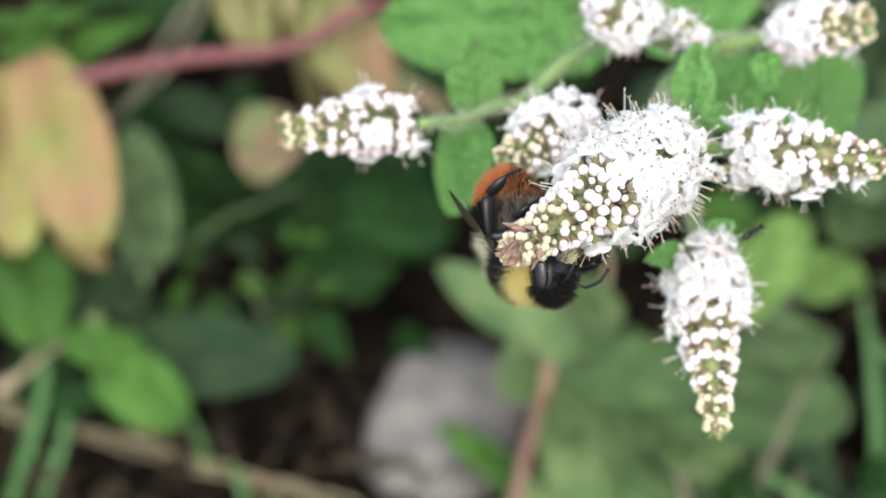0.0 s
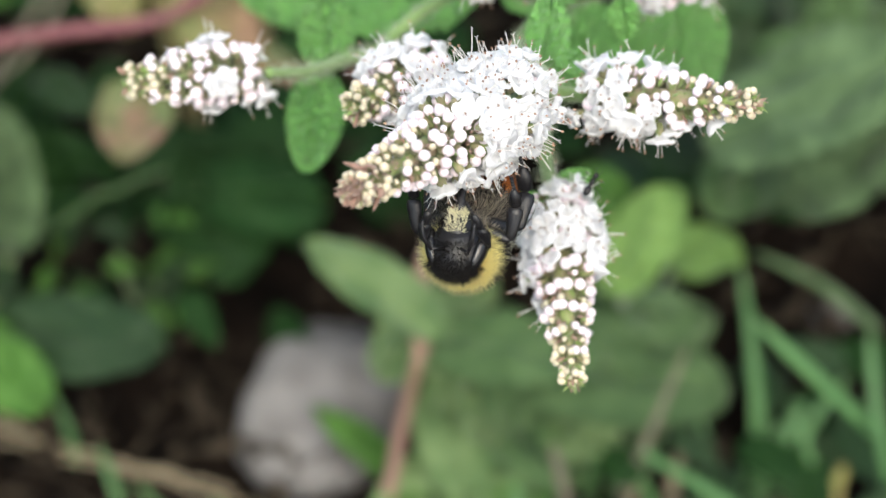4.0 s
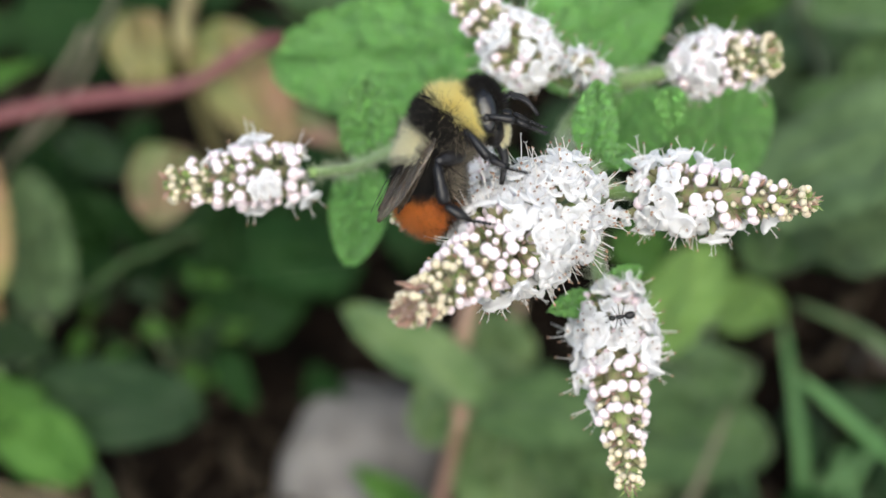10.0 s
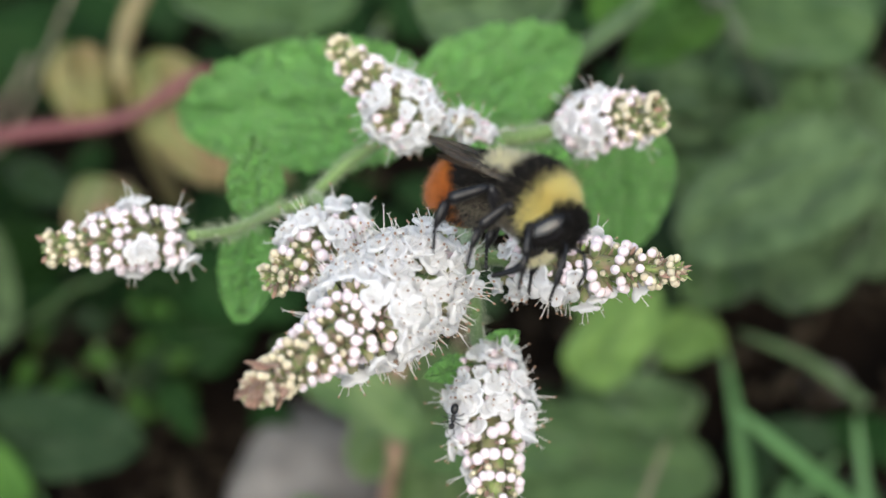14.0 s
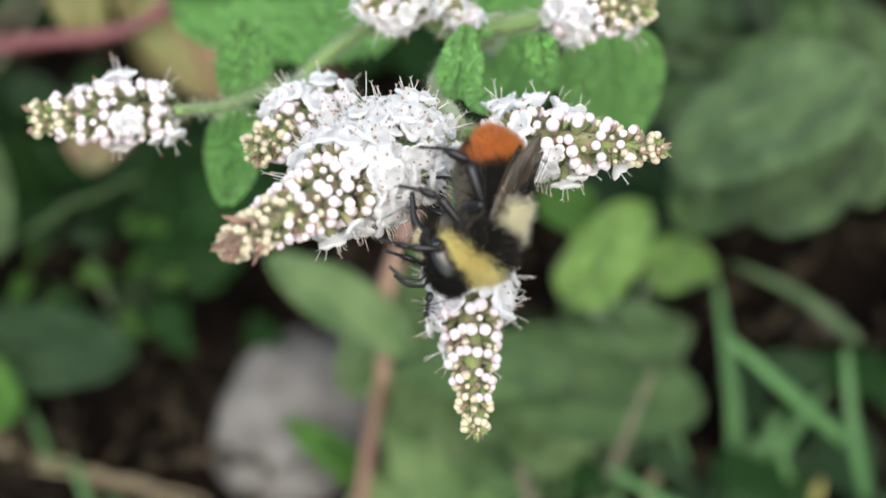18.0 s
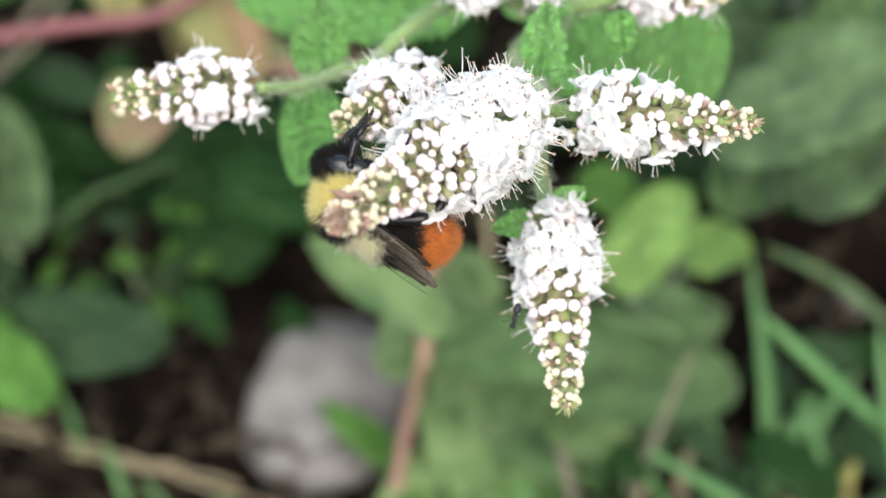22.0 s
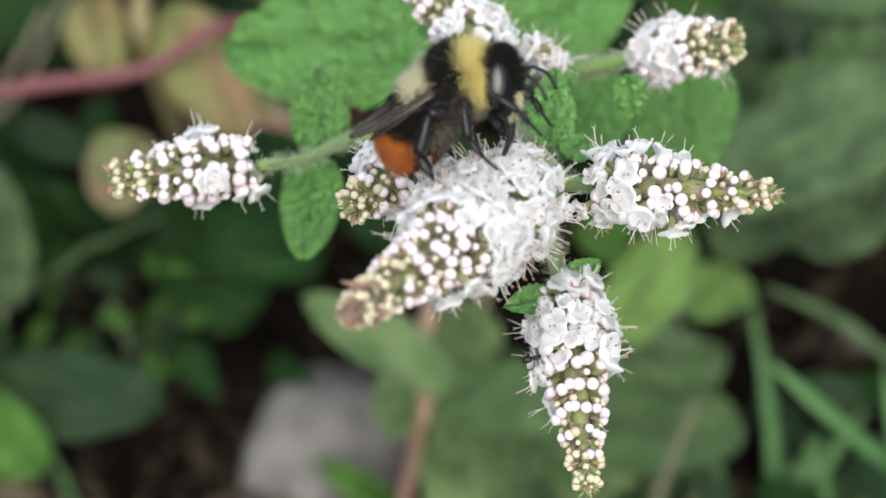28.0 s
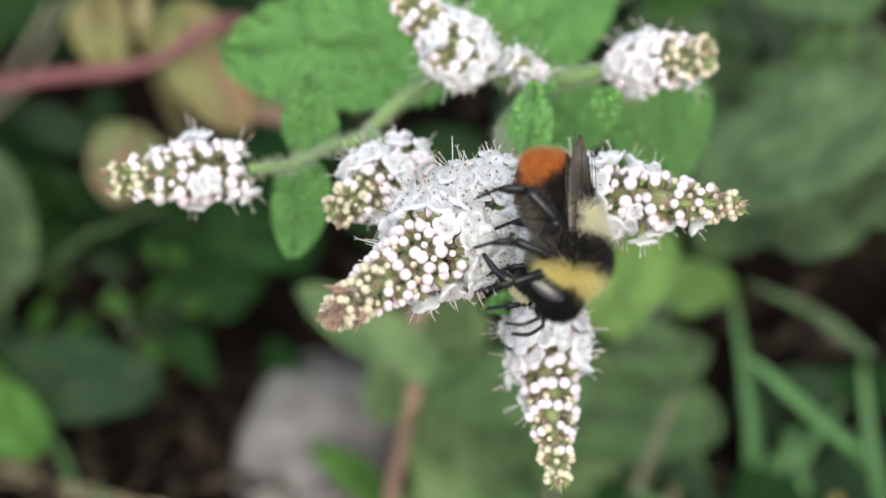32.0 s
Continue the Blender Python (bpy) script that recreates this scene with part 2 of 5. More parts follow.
def smooth_line(pts, steps=6):
    """Points of a smooth line through pts."""
    p = [pts[0] * 2 - pts[1], *pts, pts[-1] * 2 - pts[-2]]
    out = []
    for i in range(1, len(p) - 2):
        a, b, c, d = p[i - 1], p[i], p[i + 1], p[i + 2]
        for k in range(steps):
            t = k / steps
            out.append(0.5 * (2 * b + (c - a) * t + (2 * a - 5 * b + 4 * c - d) * t * t + (3 * b - a - 3 * c + d) * t ** 3))
    out.append(pts[-1])
    return out


def tube(bm, pts, radii, sides=8, slot=0, flat=1.0):
    """A closed tube along pts; radii: one number, or one for each end and evenly between."""
    n = len(pts)
    if not isinstance(radii, (list, tuple)):
        radii = [radii, radii]
    rings = []
    s = None
    for i, p in enumerate(pts):
        d = (pts[min(i + 1, n - 1)] - pts[max(i - 1, 0)]).normalized()
        if s is None:
            s, _ = side_of(d)
        s = (s - d * s.dot(d)).normalized()
        q = d.cross(s)
        f = i / (n - 1) * (len(radii) - 1)
        k = min(int(f), len(radii) - 2)
        r = radii[k] + (radii[k + 1] - radii[k]) * (f - k)
        rings.append([bm.verts.new(p + s * math.cos(a) * r + q * math.sin(a) * r * flat) for a in (2 * math.pi * j / sides for j in range(sides))])
    for a, b in zip(rings, rings[1:]):
        for j in range(sides):
            f = bm.faces.new((a[j], a[(j + 1) % sides], b[(j + 1) % sides], b[j]))
            f.material_index = slot
    for ring, end in ((rings[0], pts[0]), (rings[-1], pts[-1])):
        f = bm.faces.new(ring if ring is rings[-1] else ring[::-1])
        f.material_index = slot
    return bm


def blob(bm, c, r, seg=10, rings=7, slot=0, turn=None):
    """An ellipsoid."""
    m = Matrix.Translation(c) @ (turn or Matrix()) @ Matrix.Diagonal((*r, 1))
    got = bmesh.ops.create_uvsphere(bm, u_segments=seg, v_segments=rings, radius=1, matrix=m)
    for v in got["verts"]:
        for f in v.link_faces:
            f.material_index = slot
    return bm


def hair_line(bm, p, d, length, width, slot=0, bend=None):
    """One hair: a narrow three-sided spike."""
    s, q = side_of(d)
    tip = p + d * length + (bend or Vector())
    mid = p + d * length * 0.5 + (bend or Vector()) * 0.3
    a = [bm.verts.new(p + s * width), bm.verts.new(p - s * width * 0.5 + q * width * 0.87), bm.verts.new(p - s * width * 0.5 - q * width * 0.87)]
    b = [bm.verts.new(mid + (v.co - p) * 0.7) for v in a]
    t = bm.verts.new(tip)
    for i in range(3):
        j = (i + 1) % 3
        bm.faces.new((a[i], a[j], b[j], b[i])).material_index = slot
        bm.faces.new((b[i], b[j], t)).material_index = slot


def fuzz_on_line(pts, radius, count, length, rnd, width=0.02 * MM):
    bm = bmesh.new()
    n = len(pts)
    for _ in range(count):
        f = rnd.random() * (n - 1.001)
        i = int(f)
        p = pts[i].lerp(pts[i + 1], f - i)
        d = (pts[i + 1] - pts[i]).normalized()
        s, q = side_of(d)
        a = rnd.random() * 2 * math.pi
        o = s * math.cos(a) + q * math.sin(a)
        hair_line(bm, p + o * radius * 0.9, (o + d * rnd.uniform(-0.4, 0.4)).normalized(), length * rnd.uniform(0.5, 1.2), width)
    return bm


def leaf_bm(base, tip, face, width, nx=12, ny=20, teeth=0, tooth=0.06, quilt=0.0, cells=0.0, cup=0.0, droop=0.0, point=0.5,
            thick=0.25, seed=0, veins=7, wave=0.0, skew=None):
    """A leaf from its base to its tip, with its upper face towards face: a closed sheet with veins, quilting and toothed edges.
    width, quilt and thick in millimetres; cup lifts the edges, droop bows it along its length."""
    ax = tip - base
    length = ax.length
    y = ax.normalized()
    z = (face - y * face.dot(y)).normalized()
    x = y.cross(z)
    bm = bmesh.new()
    rows = []
    for j in range(ny + 1):
        s = j / ny
        w = math.sin(math.pi * min(1, s ** (skew or 0.62 + 0.2 * point) * 0.985 + 0.012)) ** (0.55 + 0.35 * point)
        row = []
        for i in range(-nx, nx + 1):
            u = i / nx
            e = 1.0
            if teeth:
                e += tooth * (abs(((s * teeth) % 1.0) - 0.35) * 2 - 0.5) * abs(u) ** 3
            hw = width * MM / 2 * w * e
            px, py = u * hw, s * length
            h = 0.0
            if quilt:
                ph = s * veins - abs(u) * 1.1 + 0.15 * noise.noise(Vector((u * 3, s * 5, seed)))
                v = abs((ph % 1.0) - 0.5) * 2
                h += quilt * MM * 0.45 * (1 - v ** 3) * min(1, abs(u) * 5)
                h -= quilt * MM * 0.8 * math.exp(-(u * 9) ** 2)
                if cells:
                    dist = noise.voronoi(Vector((px / MM * cells, py / MM * cells, seed * 3.1)))[0]
                    h += quilt * MM * 0.5 * (0.5 - dist[0]) + quilt * MM * 0.85 * (min(dist[1] - dist[0], 0.35) / 0.35) ** 0.6
            h += cup * MM * u * u * w - droop * MM * (s - 0.15) ** 2
            h += wave * MM * noise.noise(Vector((u * 1.7 + seed, s * 2.6, seed * 1.7)))
            row.append(base + x * px + y * py + z * h)
        rows.append(row)
    t = thick * MM
    top = [[bm.verts.new(p) for p in r] for r in rows]
    low = [[bm.verts.new(p - z * (t * (1 - 0.7 * abs(i - nx) / nx))) for i, p in enumerate(r)] for r in rows]
    m = 2 * nx
    for j in range(ny):
        for i in range(m):
            bm.faces.new((top[j][i], top[j][i + 1], top[j + 1][i + 1], top[j + 1][i]))
            bm.faces.new((low[j][i], low[j + 1][i], low[j + 1][i + 1], low[j][i + 1]))
        bm.faces.new((top[j][0], top[j + 1][0], low[j + 1][0], low[j][0]))
        bm.faces.new((top[j][m], low[j][m], low[j + 1][m], top[j + 1][m]))
    for r, l in ((top[0], low[0]), (top[-1], low[-1])):
        for i in range(m):
            bm.faces.new((r[i], r[i + 1], l[i + 1], l[i]))
    bmesh.ops.recalc_face_normals(bm, faces=bm.faces)
    return bm


# ---- the ground ----
def build_ground():
    rnd = random.Random(3)
    bm = bmesh.new()
    steps = [0.0] + [0.006 * 1.085 ** k for k in range(48)] + [0.4 * 1.7 ** k for k in range(16)]
    line = [-v for v in steps[:0:-1]] + steps
    grid = []
    for yy in line:
        row = []
        for xx in line:
            d = math.hypot(xx, yy)
            h = 0.004 * noise.noise(Vector((xx * 60, yy * 60, 1))) + 0.0015 * noise.noise(Vector((xx * 260, yy * 260, 4)))
            row.append(bm.verts.new((xx, yy + 0.03, h - 0.002 + 0.02 * noise.noise(Vector((xx, yy, 9))) * min(1, d))))
        grid.append(row)
    for a, b in zip(grid, grid[1:]):
        for i in range(len(a) - 1):
            bm.faces.new((a[i], a[i + 1], b[i + 1], b[i]))
    thing("ground", bm, M_SOIL_SHADED, (0, 0, 0), "brown soil strewn with plant litter, darkened for the shade under leaves", "ground", kind="structure")
    bm = bmesh.new()
    for _ in range(2000):
        p = Vector((rnd.uniform(-0.09, 0.09), rnd.uniform(-0.06, 0.13), 0))
        p.z = rnd.uniform(0.0, 0.004)
        a = rnd.random() * 6.283
        d = Vector((math.cos(a), math.sin(a), rnd.uniform(-0.2, 0.3)))
        ln = rnd.choice((2, 3, 4, 6, 9)) * MM
        tube(bm, [p, p + d * ln * 0.5 + Vector((0, 0, rnd.uniform(0, 0.8) * MM)), p + d * ln], [0.2 * MM, rnd.choice((0.25, 0.4, 0.6, 1.3)) * MM, 0.15 * MM], 4, flat=0.4)
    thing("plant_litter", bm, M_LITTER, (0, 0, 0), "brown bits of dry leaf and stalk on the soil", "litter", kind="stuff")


# ---- mint flower pieces ----
def calyx_into(bm, length, r, slot, teeth=0.2):
    """A ribbed cup with five pointed teeth, along +z."""
    n = 10
    rings = []
    for h, k in ((0, 0.35), (0.3, 0.8), (0.75, 1.0), (1.0, 1.05)):
        rings.append([bm.verts.new((math.cos(a) * r * k * (1 + 0.07 * (j % 2)), math.sin(a) * r * k * (1 + 0.07 * (j % 2)),
                                    length * h + (length * teeth if h == 1.0 and j % 2 == 0 else 0))) for j, a in enumerate(2 * math.pi * j / n for j in range(n))])
    for a, b in zip(rings, rings[1:]):
        for j in range(n):
            bm.faces.new((a[j], a[(j + 1) % n], b[(j + 1) % n], b[j])).material_index = slot


def bud_mesh(seed, m):
    """A round closed bud in its calyx, along +z."""
    rnd = random.Random(seed)
    bm = bmesh.new()
    calyx_into(bm, 1.15 * MM, 0.43 * MM, 0, rnd.uniform(0.12, 0.26))
    blob(bm, Vector((0.03 * MM * rnd.uniform(-1, 1), 0, 1.42 * MM)), (0.5 * MM, 0.5 * MM * rnd.uniform(0.92, 1.05), (0.48 + 0.1 * rnd.random()) * MM), 12, 8, 1)
    for f in range(4):  # seams of the folded lobes
        a = f * math.pi / 2 + seed
        for v in bm.verts:
            if v.co.z > 1.45 * MM and abs(math.atan2(math.sin(math.atan2(v.co.y, v.co.x) - a), math.cos(math.atan2(v.co.y, v.co.x) - a))) < 0.2:
                v.co -= (v.co - Vector((0, 0, 1.42 * MM))) * 0.05
    return mesh_of("bud", bm, M_CALYX, m)


def flower_mesh(seed):
    """An open flower: calyx, short bell, four uneven lobes, stamens and a forked style, along +z."""
    rnd = random.Random(seed)
    bm = bmesh.new()
    calyx_into(bm, 1.15 * MM, 0.42 * MM, 0)
    turn0, wide = rnd.random() * 6.28, rnd.uniform(0.35, 1.0)
    n = 28
    lobes = []
    for k in range(4):
        lobes.append((rnd.uniform(0.48, 0.8) * (1.2 if k == 0 else 1.0), min(1.5, max(0.3, wide + rnd.uniform(-0.5, 0.6))), rnd.uniform(0.1, 1.5)))
    rings = [[bm.verts.new((math.cos(2 * math.pi * j / n) * r * MM, math.sin(2 * math.pi * j / n) * r * MM, z * MM)) for j in range(n)]
             for r, z in ((0.26, 0.95), (0.36, 1.25), (0.56, 1.5))]

    def rim(q, drop):
        """One ring of the lobes, at the share q of their length; drop: how far under the upper face."""
        out = []
        for j in range(n):
            a = 2 * math.pi * j / n
            k = round((a - turn0) / (math.pi / 2)) % 4
            da = (a - turn0 - k * math.pi / 2 + math.pi) % (2 * math.pi) - math.pi
            long, lean, curl = lobes[k]
            e = max(0.0, math.cos(2 * da)) ** 0.3
            if k == 0:
                e *= 1 - 0.14 * math.exp(-(da / 0.12) ** 2)
            reach = q * long * e + 0.05 * q
            ang = lean + curl * q * q * 0.8
            rr = 0.6 + reach * math.sin(ang) - 0.08 * q * (1 - e)
            zz = 1.86 - drop + reach * math.cos(ang) + 0.16 * noise.noise(Vector((math.cos(a) * 2, math.sin(a) * 2, seed + q))) - 0.08 * (1 - e)
            out.append(bm.verts.new((math.cos(a) * rr * MM, math.sin(a) * rr * MM, zz * MM)))
        return out

    rings += [rim(0.0, 0.3), rim(0.5, 0.38), rim(0.88, 0.3), rim(1.0, 0.14), rim(0.93, 0.02), rim(0.7, -0.06), rim(0.35, -0.05), rim(0.0, 0.02)]
    for p, q in zip(rings, rings[1:]):
        for j in range(n):
            bm.faces.new((p[j], p[(j + 1) % n], q[(j + 1) % n], q[j])).material_index = 1
    throat = bm.verts.new((0, 0, 1.93 * MM))
    for j in range(n):
        bm.faces.new((rings[-1][j], rings[-1][(j + 1) % n], throat)).material_index = 1
    for k in range(rnd.choice((1, 2, 2, 3))):
        a = k * math.pi / 2 + 0.7 + rnd.uniform(-0.3, 0.3)
        lean = rnd.uniform(0.2, 0.6)
        ln = rnd.choice((0.6, 0.9, 1.2, 1.6, 2.2))
        d = Vector((math.cos(a) * lean, math.sin(a) * lean, 1)).normalized()
        p0 = Vector((math.cos(a) * 0.28, math.sin(a) * 0.28, 1.6)) * MM
        p2 = p0 + d * ln * MM
        tube(bm, [p0, p0 + d * ln * 0.6 * MM + Vector((rnd.uniform(-0.1, 0.1), rnd.uniform(-0.1, 0.1), 0)) * MM, p2], [0.05 * MM, 0.035 * MM], 4, 2)
        blob(bm, p2 + d * 0.08 * MM, (0.11 * MM, 0.08 * MM, 0.13 * MM), 6, 5, 3, turn=Matrix.Rotation(rnd.uniform(-1, 1), 4, "X"))
    a = rnd.random() * 6.28
    d = Vector((math.cos(a) * 0.4, math.sin(a) * 0.4, 1)).normalized()
    p0 = Vector((0, 0, 1.6 * MM))
    ln = rnd.choice((0.8, 1.2, 1.6, 2.2, 2.8))
    p2 = p0 + d * ln * MM
    tube(bm, smooth_line([p0, p0 + d * ln * 0.5 * MM + Vector((rnd.uniform(-0.2, 0.2), rnd.uniform(-0.2, 0.2), 0)) * MM, p2], 3), [0.05 * MM, 0.04 * MM], 5, 2)
    s, _ = side_of(d)
    for g in (-1, 1):
        tube(bm, [p2, p2 + (d + s * g * 0.8).normalized() * 0.32 * MM], [0.045 * MM, 0.025 * MM], 3, 2)
    return mesh_of("flower", bm, M_CALYX, M_PETAL, M_FILAMENT, M_ANTHER)


def bract_mesh(seed, m):
    bm = leaf_bm(Vector((0, 0, 0)), Vector((0, 0, 1.9 * MM)), Vector((1, 0, 0.0)), 0.5 + 0.2 * (seed % 3), 2, 5, cup=0.15, droop=-0.5, point=1.0, thick=0.08, seed=seed)
    return mesh_of("bract", bm, m)


BUDS = [bud_mesh(s, M_BUD) for s in range(5)]
YOUNG = [bud_mesh(s + 9, M_BUD_GREEN) for s in range(4)]
FLOWERS = [flower_mesh(s + 20) for s in range(14)]
GREEN_BRACTS = [bract_mesh(s, M_BRACT) for s in range(3)]
PINK_BRACTS = [bract_mesh(s + 3, M_BRACT_PINK) for s in range(3)]


def aim(p, d, roll, k):
    return Matrix.Translation(p) @ d.to_track_quat("Z", "Y").to_matrix().to_4x4() @ Matrix.Rotation(roll, 4, "Z") @ Matrix.Scale(k, 4)


def flower_spike(plant, base, tip, girth, bloom, seed, whorl=2.0, full=1.0, puff=0.8, shaded=(0.2, 0.0), slim=0.55, dense=1.0, rosy=0.5):
    """A spike from base to tip: whorls of round buds, small and creamy towards the tip, and open flowers below.
    girth: distance across the buds, in millimetres; bloom: the share of its length, from the base, that has opened;
    puff: how far the open flowers stand out past the buds; shaded: how far the flowers lag on the outer and on the lower side;
    slim: how much of the girth is lost at the tip; rosy: the share of pink bracts."""
    rnd = random.Random(seed)
    ax = tip - base
    length = ax.length / MM
    d = ax.normalized()
    s, q = side_of(d)
    core = bmesh.new()
    line = [base.lerp(tip, k / 8) for k in range(9)]
    tube(core, line, [girth * 0.08 * MM, girth * 0.19 * MM, girth * 0.17 * MM, girth * 0.09 * MM, 0.12 * MM], 10)
    spike = part("flower_spike", core, M_CALYX, plant)
    n_whorl = max(3, round(length * 0.9 / whorl))
    for k in range(n_whorl + 1):
        f = k / n_whorl * 0.9
        r = girth / 2 * (1 - slim * max(0, (f - 0.3) / 0.7) ** 1.2) * (0.85 if k == 0 else 1)
        size = 1.02 - 0.5 * max(0, (f - 0.3) / 0.7)
        swell = r + 0.25 + puff * math.sin(math.pi * min(1, 0.28 + 0.62 * f / bloom))
        for row in (0, 1):
            n_open = max(5, int(2 * math.pi * swell / 1.5 * dense))
            for j in range(n_open):
                a = 2 * math.pi * (j + 0.5 * row + 0.37 * k + rnd.uniform(-0.3, 0.3)) / n_open
                o = s * math.cos(a) + q * math.sin(a)
                edge = bloom - shaded[0] * o.dot(NEAR) + shaded[1] * o.dot(RISE) - f - 0.25 * row / n_whorl + rnd.uniform(-0.05, 0.05)
                if edge < 0 or rnd.random() > full:
                    continue
                way = (o + d * (0.75 * f - 0.12 + rnd.uniform(-0.5, 0.5) - (0.5 if k == 0 else 0))).normalized()
                g = (f * length + (0.5 * row + rnd.uniform(-0.2, 0.2)) * whorl) * MM
                k2 = rnd.uniform(0.62, 0.94)
                p = base + d * g + o * (swell + rnd.uniform(-0.6, 0.35) - 1.95 * k2) * MM
                piece("flower", rnd.choice(FLOWERS), aim(p, way, rnd.random() * 6.28, k2), spike)
            step = 1.08 * size if row == 0 else 1.02
            count = max(5, int(2 * math.pi * r / step))
            for j in range(count):
                a = 2 * math.pi * (j + 0.5 * row + 0.618 * k + rnd.uniform(-0.3, 0.3)) / count
                o = s * math.cos(a) + q * math.sin(a)
                edge = bloom - shaded[0] * o.dot(NEAR) + shaded[1] * o.dot(RISE) - f
                if edge > 0.1 and rnd.random() < 0.85 * full ** 3:
                    continue
                if row and rnd.random() < (0.3 if f > bloom else 0.18):
                    continue
                way = (o + d * (0.12 + 0.75 * f + rnd.uniform(-0.14, 0.14))).normalized()
                g = (f * length + (-0.4 * row + rnd.uniform(-0.13, 0.13)) * whorl) * MM
                k2 = size * (rnd.uniform(0.86, 1.1) if row == 0 else rnd.uniform(0.48, 0.74))
                p = base + d * g + o * (r + (0.0 if row == 0 else -0.12) - 1.55 * k2) * MM
                ripe = row == 0 and f < 0.74 + rnd.uniform(-0.12, 0.1)
                piece("bud", rnd.choice(BUDS if ripe or (row and f < bloom + 0.1) else YOUNG), aim(p, way, rnd.random() * 6.28, k2), spike)
        for j in range(26 if f > bloom - 0.15 else 6):
            a = 2 * math.pi * (j + rnd.random()) / 7
            o = s * math.cos(a) + q * math.sin(a)
            piece("bract", rnd.choice(PINK_BRACTS if rnd.random() < rosy else GREEN_BRACTS), aim(base + d * (f * length + rnd.uniform(-0.5, 0.6) * whorl) * MM + o * (r - 0.95) * MM, (o * 0.9 + d * rnd.uniform(0.4, 1.0)).normalized(), rnd.random() * 6.28, rnd.uniform(0.3, 0.52)), spike)
    for j in range(7 if rosy > 0.6 else 16):  # closed buds packed at the very tip
        a = j * 2.4
        o = s * math.cos(a) + q * math.sin(a)
        f = j / 15 if rosy < 0.6 else j / 12
        k2 = 0.5 - 0.2 * f
        piece("bud", rnd.choice(YOUNG), aim(tip - d * (1.9 - 1.6 * f + 1.2 * k2) * MM + o * (girth / 2 * (1 - slim) * (0.8 - 0.75 * f) - 0.6 * k2) * MM, (d * (0.5 + f) + o).normalized(), a, k2), spike)
    for j in range(20 + 10 * (rosy > 0.6)):
        a = j * 2.4
        o = s * math.cos(a) + q * math.sin(a)
        f = j / (19 + 10 * (rosy > 0.6))
        piece("bract", rnd.choice(PINK_BRACTS if rnd.random() < rosy or rosy > 0.6 else GREEN_BRACTS), aim(tip - d * (2.3 + 1.6 * (rosy > 0.6)) * (1 - 0.66 * f) * MM + o * (girth * 0.16 * (1 - slim) + 0.3 + 0.3 * (rosy > 0.6)) * (1 - 0.85 * f) * MM, (d + o * (0.7 - 0.6 * f)).normalized(), rnd.random() * 6.28, (0.5 + 0.08 * (j % 3)) * (1 + 0.45 * (rosy > 0.6))), spike)
    return spike


